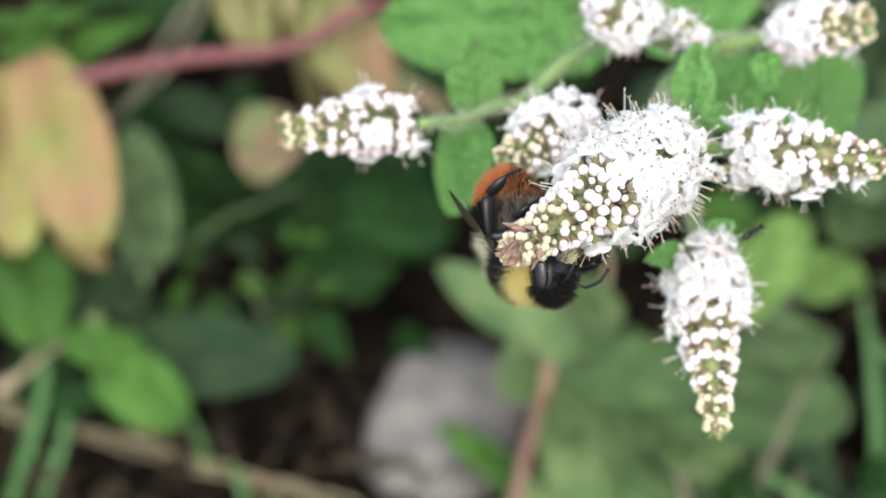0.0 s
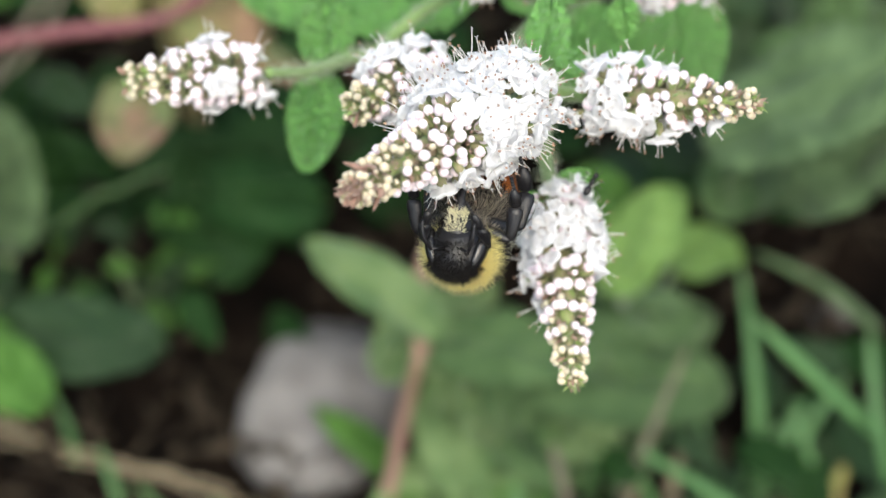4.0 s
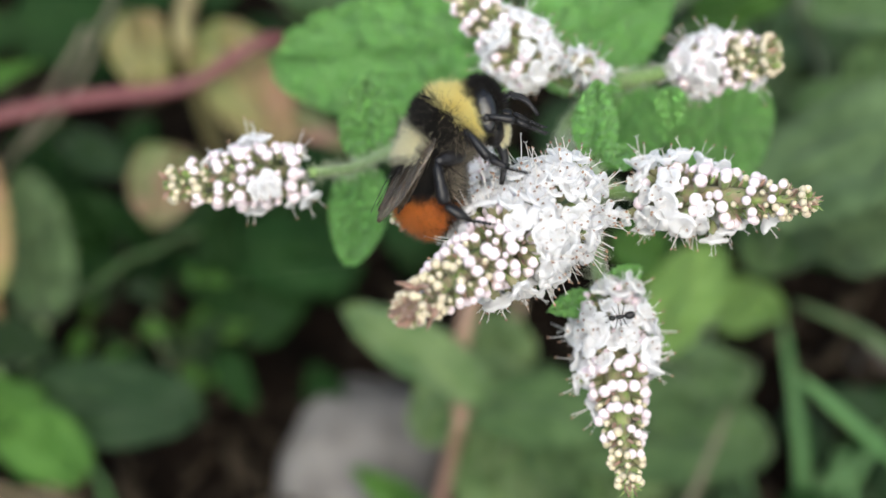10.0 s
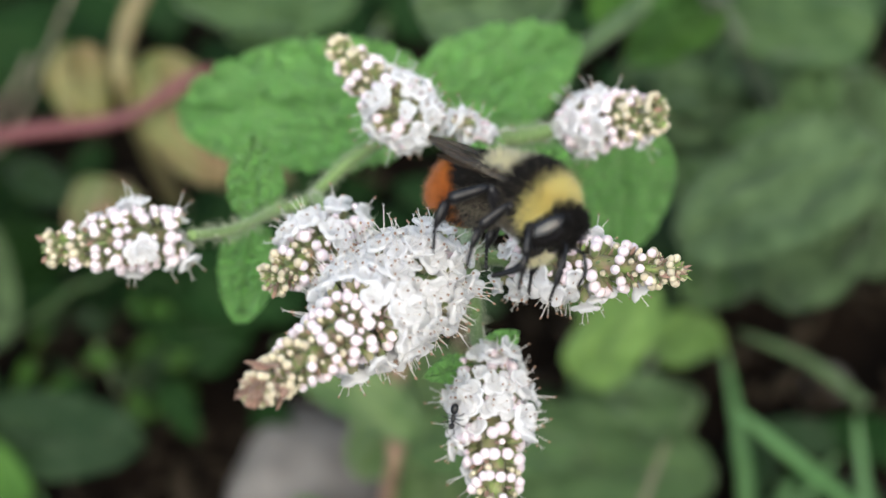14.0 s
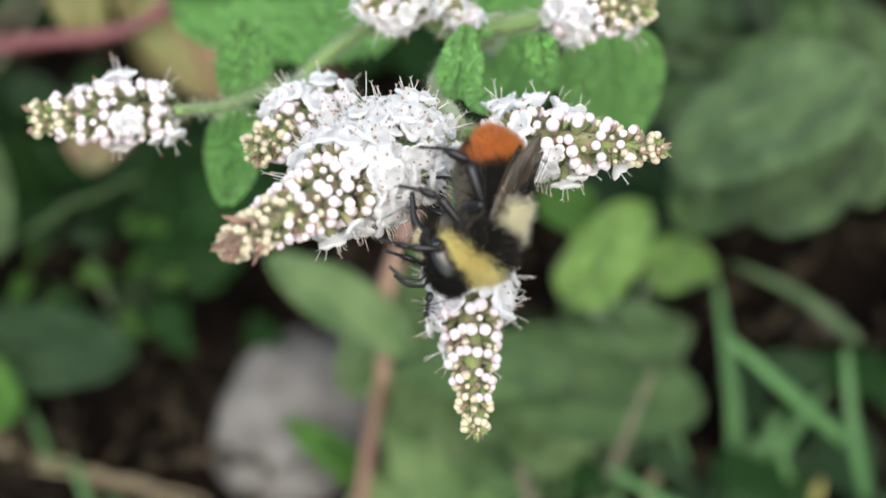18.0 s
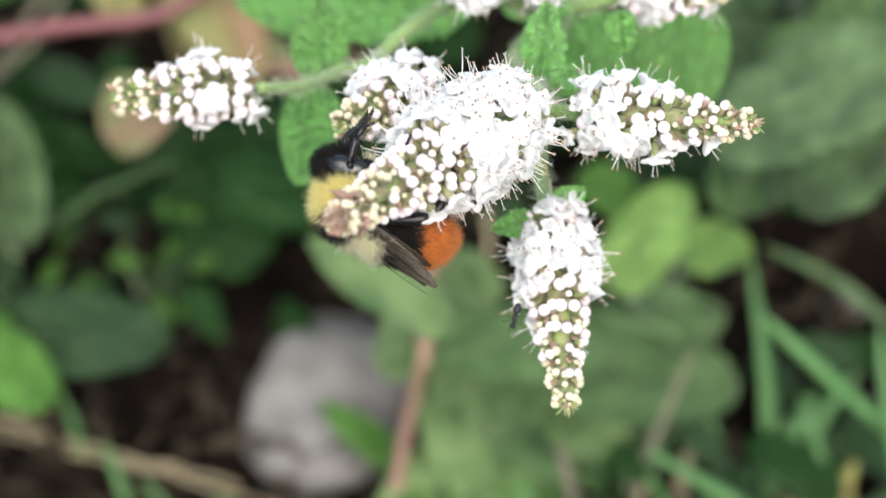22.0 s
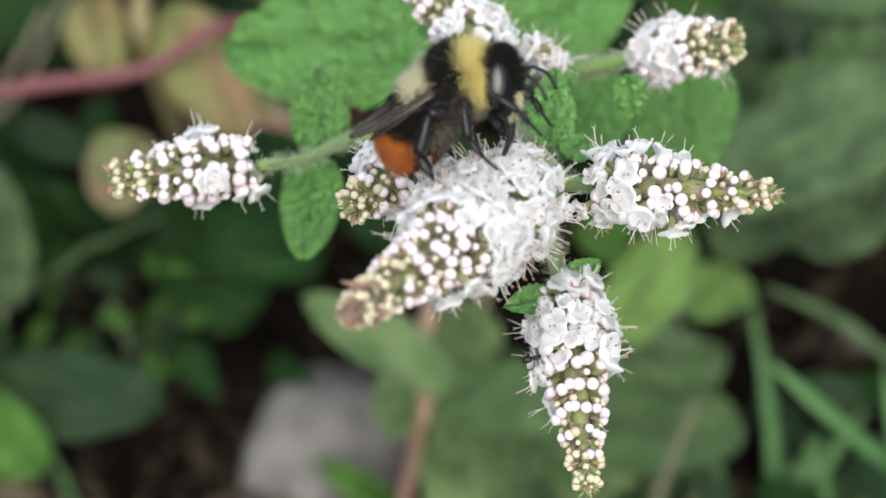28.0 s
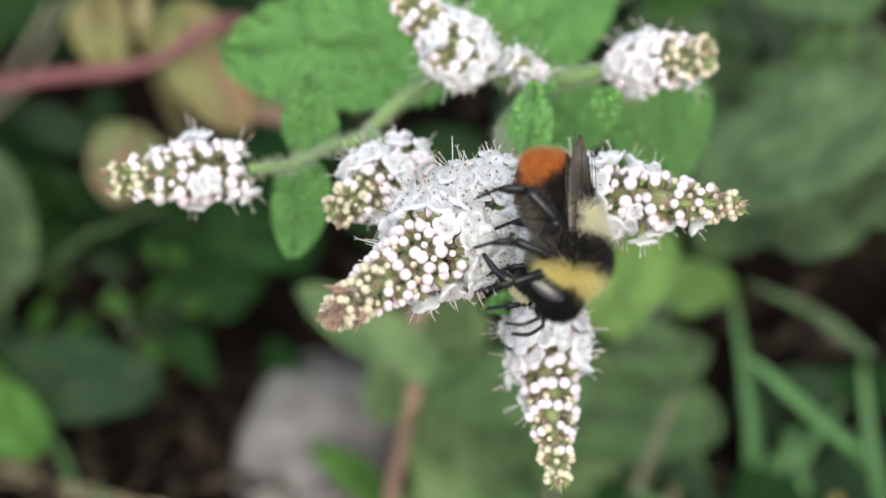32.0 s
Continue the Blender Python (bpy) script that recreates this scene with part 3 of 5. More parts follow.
# ---- the mint in flower ----
def build_mint():
    rnd = random.Random(11)
    foot = at(11.38, 20.75, -138.00)
    foot.z = 0.0
    plant = holder("mint_plant", foot, "woolly apple mint with white flower spikes and crinkled leaves", "plant")
    flower_spike(plant, at(-14.19, 6.97, -3.00), at(-23.50, 5.95, -2.00), 4.8, 0.5, 1, 1.7, 0.2, 0.1, (0.1, 0.0), 0.45, rosy=0.2)
    flower_spike(plant, at(5.70, 4.59, 11.00), at(-5.75, -3.15, 27.50), 5.4, 0.45, 2, 2.0, 0.97, 1.0, (0.1, 0.0), 0.6, 1.0, 0.75)
    flower_spike(plant, at(-0.75, 7.47, 1.00), at(-5.96, 3.72, 6.00), 4.3, 0.5, 3, 1.9, 0.75, 0.4, slim=0.4)
    flower_spike(plant, at(12.20, 5.20, 5.00), at(23.30, 4.66, 11.60), 4.5, 0.4, 4, 1.8, 0.78, 0.5, (0.14, -0.16), 0.6, rosy=0.4)
    flower_spike(plant, at(9.50, -2.89, 1.00), at(10.62, -16.20, 7.60), 4.7, 0.44, 5, 1.6, 0.6, 0.5, (0.1, 0.0), 0.62)
    flower_spike(plant, at(4.00, 15.30, -6.00), at(-2.40, 21.80, -9.00), 4.4, 0.38, 6, 1.9, 0.75, 0.3, (0.1, 0.0), rosy=0.3)
    flower_spike(plant, at(16.66, 15.62, -11.00), at(22.52, 16.24, -7.00), 4.6, 0.55, 7, 1.6, 0.4, 0.1, (0.12, 0.0), 0.3, rosy=0.25)
    flower_spike(plant, at(9.10, 14.52, -9.00), at(7.35, 15.65, -3.00), 2.0, 0.8, 8, 1.5, 0.5, 0.1)
    node = at(9.80, 14.30, -13.00)       # where the side shoots leave
    heart = at(8.23, 6.18, 5.00)
    left_node = at(-6.73, 9.00, -12.00)

    def stem(pts, r, fuzz, name="stem", m=M_STEM):
        line = smooth_line(pts, 8)
        bm = bmesh.new()
        tube(bm, line, r, 10)
        st = part(name, bm, m, plant)
        if fuzz:
            h = part("hair", fuzz_on_line(line, max(r) if isinstance(r, list) else r, fuzz, 0.75 * MM, rnd), M_HAIR, st, "fine white down")
            h["kind"] = "stuff"
        return line

    stem([foot, foot.lerp(node, 0.5) + Vector((0.002, 0.003, 0)), node], [1.7 * MM, 1.1 * MM], 900, "main_stem")
    stem([node, at(6.56, 10.01, -10.00), heart, at(4.49, 3.71, 15.00)], [0.62 * MM, 0.62 * MM], 500)
    stem([node, at(3.92, 15.67, -15.00), at(-1.02, 13.09, -14.00), at(-4.72, 9.59, -12.00), left_node, at(-9.85, 7.43, -7.00), at(-12.83, 6.96, -3.00)], [0.62 * MM, 0.42 * MM], 900)
    stem([node, at(12.47, 14.69, -12.00), at(16.39, 15.59, -10.00)], [0.8 * MM, 0.6 * MM], 500)
    stem([node, at(6.68, 14.28, -9.00), at(3.63, 16.40, -7.00)], [0.7 * MM, 0.5 * MM], 150)
    stem([heart, at(8.94, 5.63, 3.00), at(11.30, 5.24, 5.00)], [0.7 * MM, 0.55 * MM], 150)
    stem([heart, at(8.54, 1.74, -2.00), at(8.99, -2.04, 2.00)], [0.7 * MM, 0.55 * MM], 300)
    stem([at(-3.99, 10.04, -11.00), at(-1.46, 8.11, -5.00), at(0.92, 7.77, 1.00)], [0.55 * MM, 0.5 * MM], 100)

    def leaf(base, tip, face, width, **kw):
        nm = kw.pop("name", "leaf")
        m = kw.pop("m", M_MINT)
        ob = part(nm, leaf_bm(base, tip, face, width, **kw), m, plant, kw.get("label", ""))
        return ob

    N = NEAR + Vector((0, 0, 0.5))
    # the large pair below the flower head
    leaf(at(4.64, 17.93, -27.00), at(-18.94, 18.26, -39.00), N + RIGHT * -0.1, 11.9, nx=38, ny=80, teeth=26, tooth=0.1, quilt=1.25, cells=0.8, droop=3.0, cup=-0.6, veins=8, point=-0.3, skew=0.8, wave=1.2, seed=1)
    leaf(at(4.61, 16.40, -29.00), at(17.50, 24.87, -39.00), N, 10.6, nx=32, ny=60, teeth=22, tooth=0.09, quilt=1.15, cells=0.8, droop=2.5, veins=7, point=0.1, wave=1.0, seed=2)
    # the leaf farther back takes the dimmed leaf colour in place of real shade
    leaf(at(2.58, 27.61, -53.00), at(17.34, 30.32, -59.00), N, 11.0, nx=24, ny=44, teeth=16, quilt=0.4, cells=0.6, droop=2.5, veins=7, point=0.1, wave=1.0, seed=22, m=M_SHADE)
    # the small pair on the way to the spike at the side
    leaf(at(-8.50, 7.90, -14.00), at(-9.10, 14.60, -12.50), N - RIGHT * 0.15, 4.7, nx=26, ny=56, teeth=14, tooth=0.16, quilt=0.5, cells=1.0, droop=1.2, veins=7, point=0.1, skew=0.85, seed=3)
    leaf(at(-8.90, 8.00, -14.00), at(-10.30, -0.20, -16.00), N, 4.9, nx=30, ny=72, teeth=18, tooth=0.18, quilt=0.55, cells=1.0, droop=1.0, veins=8, point=-0.1, skew=0.72, wave=0.5, seed=4)
    # small crinkled leaves round the head
    leaf(at(8.25, 8.10, -1.00), at(9.05, 14.21, -4.00), N + RIGHT * 0.2, 3.6, nx=22, ny=44, teeth=12, tooth=0.12, quilt=0.44, cells=1.2, droop=0.8, veins=6, point=0.3, seed=5)
    leaf(at(14.34, 13.80, -6.00), at(15.11, 10.24, -8.00), N, 2.6, nx=16, ny=30, teeth=9, tooth=0.1, quilt=0.33, cells=1.2, droop=0.6, veins=6, point=0.4, seed=7)
    leaf(at(9.45, 7.36, 1.00), at(11.27, 9.04, 0.00), N - RIGHT * 0.3, 2.6, nx=16, ny=26, teeth=8, tooth=0.12, quilt=0.28, cells=1.3, droop=0.5, seed=8)
    leaf(at(8.41, -2.47, 1.00), at(5.01, -3.19, 3.00), N, 2.2, nx=12, ny=22, teeth=7, tooth=0.14, quilt=0.25, cells=1.3, droop=0.5, seed=9)
    leaf(at(9.45, -1.84, 1.00), at(11.88, 0.04, 1.00), N, 2.3, nx=12, ny=22, teeth=7, tooth=0.14, quilt=0.25, cells=1.3, droop=0.5, seed=10)
    leaf(at(8.88, 14.27, -8.00), at(11.05, 13.39, -7.00), N, 1.6, nx=8, ny=12, teeth=6, tooth=0.14, quilt=0.11, cells=1.3, seed=12)
    leaf(at(1.17, 3.59, 7.00), at(-0.74, -0.15, 9.00), N, 1.6, nx=8, ny=12, teeth=6, tooth=0.14, quilt=0.11, cells=1.3, seed=13)
    # broad leaf under the spike at the far side
    leaf(at(20.37, 15.89, -25.00), at(21.79, 4.46, -35.00), N, 9.3, nx=24, ny=40, teeth=16, tooth=0.05, quilt=0.35, cells=0.7, droop=2.0, veins=7, point=0.05, seed=14, m=M_MINT)
    leaf(at(14.71, 15.17, -26.00), at(10.26, 7.93, -31.00), N, 7.5, nx=20, ny=34, teeth=14, tooth=0.05, quilt=0.35, cells=0.7, droop=2.0, veins=7, point=0.1, seed=15)


build_mint()


# ---- herbs, grass and stone behind ----
def herb(name, place, label, category, leaves, stems, m_leaf, m_stem, group=""):
    """A low plant: leaves as (base, tip, width, seed) and stems as lists of places."""
    e = holder(name, place, label, category, group)
    for line, r in stems:
        bm = bmesh.new()
        tube(bm, smooth_line(line, 6), [r * MM, r * 0.8 * MM], 8)
        part("stem", bm, m_stem, e)
    for k, (base, tip, width, m) in enumerate(leaves):
        tilt = NEAR * 0.4 + Vector((0.15 * math.sin(k * 2.3), 0.1 * math.cos(k * 1.7), 0.8))
        part("leaf", leaf_bm(base, tip, tilt, width, nx=12, ny=24, teeth=9 * (m in (M_YOUNG, M_YELLOW, M_TAN, M_OLIVE, None)), tooth=0.1, quilt=0.7 if width > 5 else 0.25, cells=0.35, droop=1.5 + 0.4 * (k % 3), cup=0.8 * (k % 2), veins=6, point=-0.35 if width > 5 else -0.05, skew=0.88 if width > 5 else None,
                             thick=0.3, wave=1.6, seed=k + len(name)), m or m_leaf, e)
    return e


def foot_of(p):
    return Vector((p.x, p.y, 0.0))


def build_undergrowth():
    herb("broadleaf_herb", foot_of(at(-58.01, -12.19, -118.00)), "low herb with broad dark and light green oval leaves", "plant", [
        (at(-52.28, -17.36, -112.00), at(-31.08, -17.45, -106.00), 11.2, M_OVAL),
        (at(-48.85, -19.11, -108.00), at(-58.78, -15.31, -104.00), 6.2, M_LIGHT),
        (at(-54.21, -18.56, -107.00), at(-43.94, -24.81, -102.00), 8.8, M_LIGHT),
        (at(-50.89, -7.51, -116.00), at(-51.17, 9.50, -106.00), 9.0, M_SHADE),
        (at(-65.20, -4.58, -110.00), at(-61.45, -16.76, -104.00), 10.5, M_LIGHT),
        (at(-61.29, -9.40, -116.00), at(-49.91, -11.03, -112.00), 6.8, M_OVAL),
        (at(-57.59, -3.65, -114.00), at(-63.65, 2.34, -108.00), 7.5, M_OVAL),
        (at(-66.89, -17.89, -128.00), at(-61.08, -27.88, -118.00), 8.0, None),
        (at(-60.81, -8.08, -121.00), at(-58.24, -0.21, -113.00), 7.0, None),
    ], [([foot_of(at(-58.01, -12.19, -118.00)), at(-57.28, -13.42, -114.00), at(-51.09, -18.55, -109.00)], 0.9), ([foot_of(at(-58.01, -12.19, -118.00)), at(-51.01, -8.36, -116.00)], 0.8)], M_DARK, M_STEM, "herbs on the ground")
    herb("broadleaf_herb", foot_of(at(-25.13, -1.13, -143.00)), "low herb with dark oval leaves, shade added to their colour", "plant", [
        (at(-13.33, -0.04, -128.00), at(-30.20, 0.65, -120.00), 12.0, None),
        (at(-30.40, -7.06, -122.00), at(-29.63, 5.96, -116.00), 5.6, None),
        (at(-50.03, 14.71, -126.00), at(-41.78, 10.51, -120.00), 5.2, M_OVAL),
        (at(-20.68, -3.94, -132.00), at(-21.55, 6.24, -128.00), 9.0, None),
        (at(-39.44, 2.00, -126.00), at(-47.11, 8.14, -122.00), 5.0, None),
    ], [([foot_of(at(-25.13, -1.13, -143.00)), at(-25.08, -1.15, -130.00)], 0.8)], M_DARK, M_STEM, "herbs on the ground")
    sprig = []
    rnd = random.Random(5)
    for k in range(26):
        x, y = rnd.uniform(330, 590), rnd.uniform(400, 570)
        a = rnd.random() * 6.28
        d = rnd.uniform(308, 320)
        sprig.append((x, y, x + 55 * math.cos(a), y + 45 * math.sin(a), d))
    eye_line = lambda x, y, d: SPRIG + RIGHT * ((x - 460) * d * 2.25e-7) - RISE * ((y - 480) * d * 2.25e-7) - NEAR * ((d - 313) * MM)
    SPRIG = at(-37.69, -7.39, -126.00)
    herb("small_herb", foot_of(SPRIG), "small green herb with narrow paired leaves", "plant",
         [(eye_line(a, b, d), eye_line(c, e, d - 3), 2.4, M_LIGHT if k % 2 == 0 else M_OVAL) for k, (a, b, c, e, d) in enumerate(sprig)],
         [([foot_of(SPRIG), eye_line(440, 480, 312)], 0.5), ([foot_of(SPRIG), eye_line(540, 500, 314)], 0.5)], M_DARK, M_STEM, "herbs on the ground")
    herb("yellowing_herb", foot_of(at(-51.28, 23.18, -133.00)), "yellowing herb with russet leaves and a red stem", "plant", [
        (at(-63.36, 17.83, -104.00), at(-54.15, -4.84, -98.00), 11.5, M_TAN),
        (at(-67.47, 16.48, -106.00), at(-63.86, -5.70, -100.00), 9.5, M_YELLOW),
        (at(-74.02, 17.65, -106.00), at(-69.96, -4.03, -100.00), 10.0, M_YELLOW),
        (at(-33.04, 12.32, -106.00), at(-36.63, 4.44, -101.00), 9.0, None),
        (at(-38.81, 28.22, -106.00), at(-36.49, 18.97, -101.00), 6.8, M_OLIVE),
        (at(-29.93, 27.12, -106.00), at(-21.45, 12.39, -99.00), 9.4, M_OLIVE),
        (at(-24.06, 17.67, -104.00), at(-12.98, 12.65, -99.00), 4.6, None),
        (at(-20.40, 23.51, -108.00), at(-22.62, 15.02, -104.00), 5.6, None),
        (at(-40.49, 27.08, -109.00), at(-35.50, 19.25, -103.00), 7.0, M_YELLOW),
        (at(-59.32, -2.34, -104.00), at(-53.75, -6.86, -102.00), 4.5, M_TAN),
    ], [([at(-60.36, 14.73, -103.00), at(-45.31, 17.81, -101.00), at(-31.79, 19.61, -99.00), at(-20.20, 24.75, -103.00), foot_of(at(-7.14, 32.83, -128.00))], 0.95)], M_RUSSET, M_RED, "herbs on the ground")
    herb("yellow_stemmed_herb", foot_of(at(-34.43, 29.00, -133.00)), "arching yellow-green herb stem", "plant", [
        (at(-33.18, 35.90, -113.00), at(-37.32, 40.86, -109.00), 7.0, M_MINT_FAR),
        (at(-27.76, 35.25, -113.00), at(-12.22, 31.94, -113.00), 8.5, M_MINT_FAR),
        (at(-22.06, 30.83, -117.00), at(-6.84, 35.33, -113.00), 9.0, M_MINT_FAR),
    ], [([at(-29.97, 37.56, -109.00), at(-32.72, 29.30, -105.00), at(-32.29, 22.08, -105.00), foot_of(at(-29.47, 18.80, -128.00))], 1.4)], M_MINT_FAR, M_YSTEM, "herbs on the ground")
    herb("bright_herb", foot_of(at(-65.22, 21.17, -113.00)), "bright green narrow-leaved herb", "plant", [
        (at(-65.81, 20.83, -109.00), at(-58.30, 24.13, -105.00), 3.2, None), (at(-61.24, 17.67, -111.00), at(-50.42, 22.67, -105.00), 4.0, None),
        (at(-67.07, 16.67, -109.00), at(-63.38, 24.47, -103.00), 3.0, None), (at(-68.49, 18.00, -109.00), at(-59.85, 19.86, -103.00), 3.0, None), (at(-72.73, 20.62, -109.00), at(-65.37, 23.06, -103.00), 4.0, None),
    ], [([foot_of(at(-65.22, 21.17, -113.00)), at(-65.81, 20.83, -109.00)], 0.6)], M_LIGHT, M_STEM, "herbs on the ground")
    crumple = random.Random(14)

    def crumpled(mid, wide, high, deep, count, mats, big=9.0):
        """Leaves of many sizes, heaped round a place; wide, high and deep in millimetres."""
        out = []
        for k in range(count):
            a = crumple.random() * 6.28
            p = mid + (RIGHT * crumple.uniform(-wide, wide) + RISE * crumple.uniform(-high, high) - NEAR * crumple.uniform(0, deep)) * MM
            ln = crumple.uniform(0.55, 1.0) * big
            out.append((p, p + (RIGHT * math.cos(a) + RISE * math.sin(a) + NEAR * crumple.uniform(-0.35, 0.4)) * ln * MM, ln * crumple.uniform(0.55, 0.85), mats[k % len(mats)]))
        return out

    root = foot_of(at(-5.20, -41.23, -113.00))
    MID = at(7.53, -28.21, -107.00)
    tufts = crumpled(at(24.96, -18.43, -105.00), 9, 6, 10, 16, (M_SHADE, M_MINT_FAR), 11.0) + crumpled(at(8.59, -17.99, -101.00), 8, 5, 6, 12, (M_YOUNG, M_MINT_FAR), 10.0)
    for k in range(30):
        a, dx, dy = crumple.random() * 6.28, crumple.uniform(-8.5, 11), crumple.uniform(-12, 6.5)
        p = MID + RIGHT * dx * MM + RISE * dy * MM - NEAR * crumple.uniform(0, 12) * MM
        ln = crumple.uniform(4.5, 9.0)
        tufts.append((p, p + (RIGHT * math.cos(a) + RISE * math.sin(a) + NEAR * crumple.uniform(-0.3, 0.4)) * ln * MM, ln * crumple.uniform(0.5, 0.8), (M_YOUNG, M_SHADE, M_MINT_FAR, M_LIGHT)[k % 4]))
    herb("young_mint", root, "young mint with downy pale leaves on a pinkish stem", "plant", [
        (at(2.35, -15.25, -89.00), at(-13.45, -5.18, -86.00), 7.0, M_YOUNG),
        (at(-3.84, -33.12, -116.00), at(-12.99, -24.96, -112.00), 4.4, M_LIGHT),
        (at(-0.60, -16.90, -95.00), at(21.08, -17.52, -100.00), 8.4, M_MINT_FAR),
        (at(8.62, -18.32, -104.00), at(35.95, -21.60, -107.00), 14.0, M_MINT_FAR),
        (at(1.63, -20.78, -108.00), at(5.50, -35.61, -106.00), 9.5, M_YOUNG),
        (at(10.69, -27.99, -112.00), at(3.80, -41.19, -108.00), 8.5, M_LIGHT),
        (at(0.11, -31.11, -112.00), at(-5.46, -40.92, -108.00), 6.5, M_YOUNG),
        (at(5.12, -24.07, -110.00), at(17.99, -33.31, -108.00), 9.0, M_MINT_FAR),
    ] + tufts, [([root, at(-3.29, -29.41, -106.00), at(-0.78, -17.17, -91.00)], 0.9), ([at(-0.78, -17.17, -91.00), at(-0.89, -9.60, -91.00), at(1.15, -2.42, -91.00), at(2.39, 2.48, -92.00)], 1.1)], M_YOUNG, M_PINK, "herbs on the ground")
    herb("low_weed", foot_of(at(-63.63, -33.59, -125.00)), "low weed with dull green leaves beside a dry stalk", "plant",
         crumpled(at(-65.13, -32.20, -125.00), 9, 5, 6, 12, (None, M_MINT_FAR, M_SHADE), 7.0) + crumpled(at(-39.09, -35.10, -127.00), 10, 3, 5, 6, (None, M_SHADE), 5.0) + crumpled(at(-43.14, -39.99, -127.00), 11, 4, 5, 16, (M_SHADE, None, M_MINT_FAR), 6.0),
         [([foot_of(at(-63.63, -33.59, -125.00)), at(-64.40, -31.10, -121.00)], 0.5)], M_DARK, M_STEM, "herbs on the ground")
    herb("roundleaf_herb", foot_of(at(27.16, -8.18, -123.00)), "light green round-leaved herb", "plant", [
        (at(19.74, -9.83, -95.00), at(27.07, 1.24, -87.00), 8.6, M_PALE), (at(28.56, -5.91, -105.00), at(35.85, -5.39, -101.00), 7.2, M_PALE),
        (at(21.29, -0.35, -93.00), at(16.08, 2.56, -89.00), 6.0, None),
    ], [([foot_of(at(27.16, -8.18, -123.00)), at(21.08, -9.21, -97.00)], 0.7), ([foot_of(at(27.16, -8.18, -123.00)), at(29.22, -6.03, -105.00)], 0.6)], M_LIGHT, M_STEM, "herbs on the ground")
    herb("large_leaved_mint", foot_of(at(53.52, 18.69, -143.00)), "large downy mint leaves with shade put in their colour", "plant", [
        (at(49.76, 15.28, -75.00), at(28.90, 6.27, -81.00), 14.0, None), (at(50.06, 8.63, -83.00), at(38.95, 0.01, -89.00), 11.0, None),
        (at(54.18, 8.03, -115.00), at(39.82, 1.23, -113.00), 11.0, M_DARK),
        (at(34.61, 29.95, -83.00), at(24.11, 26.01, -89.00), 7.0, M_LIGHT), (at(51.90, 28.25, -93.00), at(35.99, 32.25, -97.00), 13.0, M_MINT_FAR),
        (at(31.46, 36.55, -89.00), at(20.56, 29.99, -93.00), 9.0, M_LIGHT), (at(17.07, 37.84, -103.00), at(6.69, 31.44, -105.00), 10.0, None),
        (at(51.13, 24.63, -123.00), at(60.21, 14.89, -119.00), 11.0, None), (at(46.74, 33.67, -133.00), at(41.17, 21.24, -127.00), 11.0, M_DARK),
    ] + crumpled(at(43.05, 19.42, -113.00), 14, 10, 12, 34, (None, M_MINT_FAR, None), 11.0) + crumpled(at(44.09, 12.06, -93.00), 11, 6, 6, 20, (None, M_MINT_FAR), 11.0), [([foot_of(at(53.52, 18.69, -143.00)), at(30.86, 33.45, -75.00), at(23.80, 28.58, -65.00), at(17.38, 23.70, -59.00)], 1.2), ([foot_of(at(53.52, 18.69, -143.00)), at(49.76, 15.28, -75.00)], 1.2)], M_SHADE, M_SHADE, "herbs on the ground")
    herb("shade_herb", foot_of(at(-8.78, 36.42, -153.00)), "dark leaves behind the mint, deep shade put in their colour", "plant", [
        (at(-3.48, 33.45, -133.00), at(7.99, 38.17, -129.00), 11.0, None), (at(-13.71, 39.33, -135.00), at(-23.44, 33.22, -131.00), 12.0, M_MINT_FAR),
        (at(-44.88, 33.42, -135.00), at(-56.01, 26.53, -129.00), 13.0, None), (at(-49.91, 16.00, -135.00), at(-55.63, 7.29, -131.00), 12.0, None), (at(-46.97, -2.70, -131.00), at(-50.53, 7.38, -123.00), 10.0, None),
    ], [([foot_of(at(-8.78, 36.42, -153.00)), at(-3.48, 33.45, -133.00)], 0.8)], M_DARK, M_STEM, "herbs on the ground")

    # carpet of small leaves
    cover = random.Random(77)
    carpet = bmesh.new()
    for k in range(680):
        x, y = cover.uniform(-0.09, 0.11), cover.uniform(-0.05, 0.16)
        keep = 0.12 + 0.9 * min(1, max(0, (x + 0.02) / 0.05)) + 0.8 * min(1, max(0, (y - 0.045) / 0.03))
        if x < 0.012 and y < 0.045:
            keep = 0.0 if x > -0.05 else 0.1
        if math.hypot(x - 0.053, y - 0.071) < 0.016:  # bare soil
            keep = 0.06
        if cover.random() > keep:
            continue
        z = cover.uniform(0.002, 0.014 if y < 0.03 else 0.024)
        a = cover.random() * 6.28
        ln = cover.uniform(6, 15)
        p = Vector((x, y, z))
        tip_ = p + Vector((math.cos(a), math.sin(a), cover.uniform(-0.2, 0.35))) * ln * MM
        one = leaf_bm(p, tip_, Vector((cover.uniform(-0.5, 0.5), cover.uniform(-0.7, 0.3), 1)), ln * cover.uniform(0.45, 0.75), nx=4, ny=8, droop=2.0, point=0.3, thick=0.25, wave=0.8, seed=k)
        me = bpy.data.meshes.new("one")
        one.to_mesh(me)
        one.free()
        for f in me.polygons:
            f.material_index = k % 2 if x > 0.004 else 0
        carpet.from_mesh(me)
        bpy.data.meshes.remove(me)
    thing("ground_cover", carpet, (M_DARK, M_OVAL), (0, 0, 0), "low carpet of small green leaves, darkened to hold the shade", "ground cover", kind="stuff")

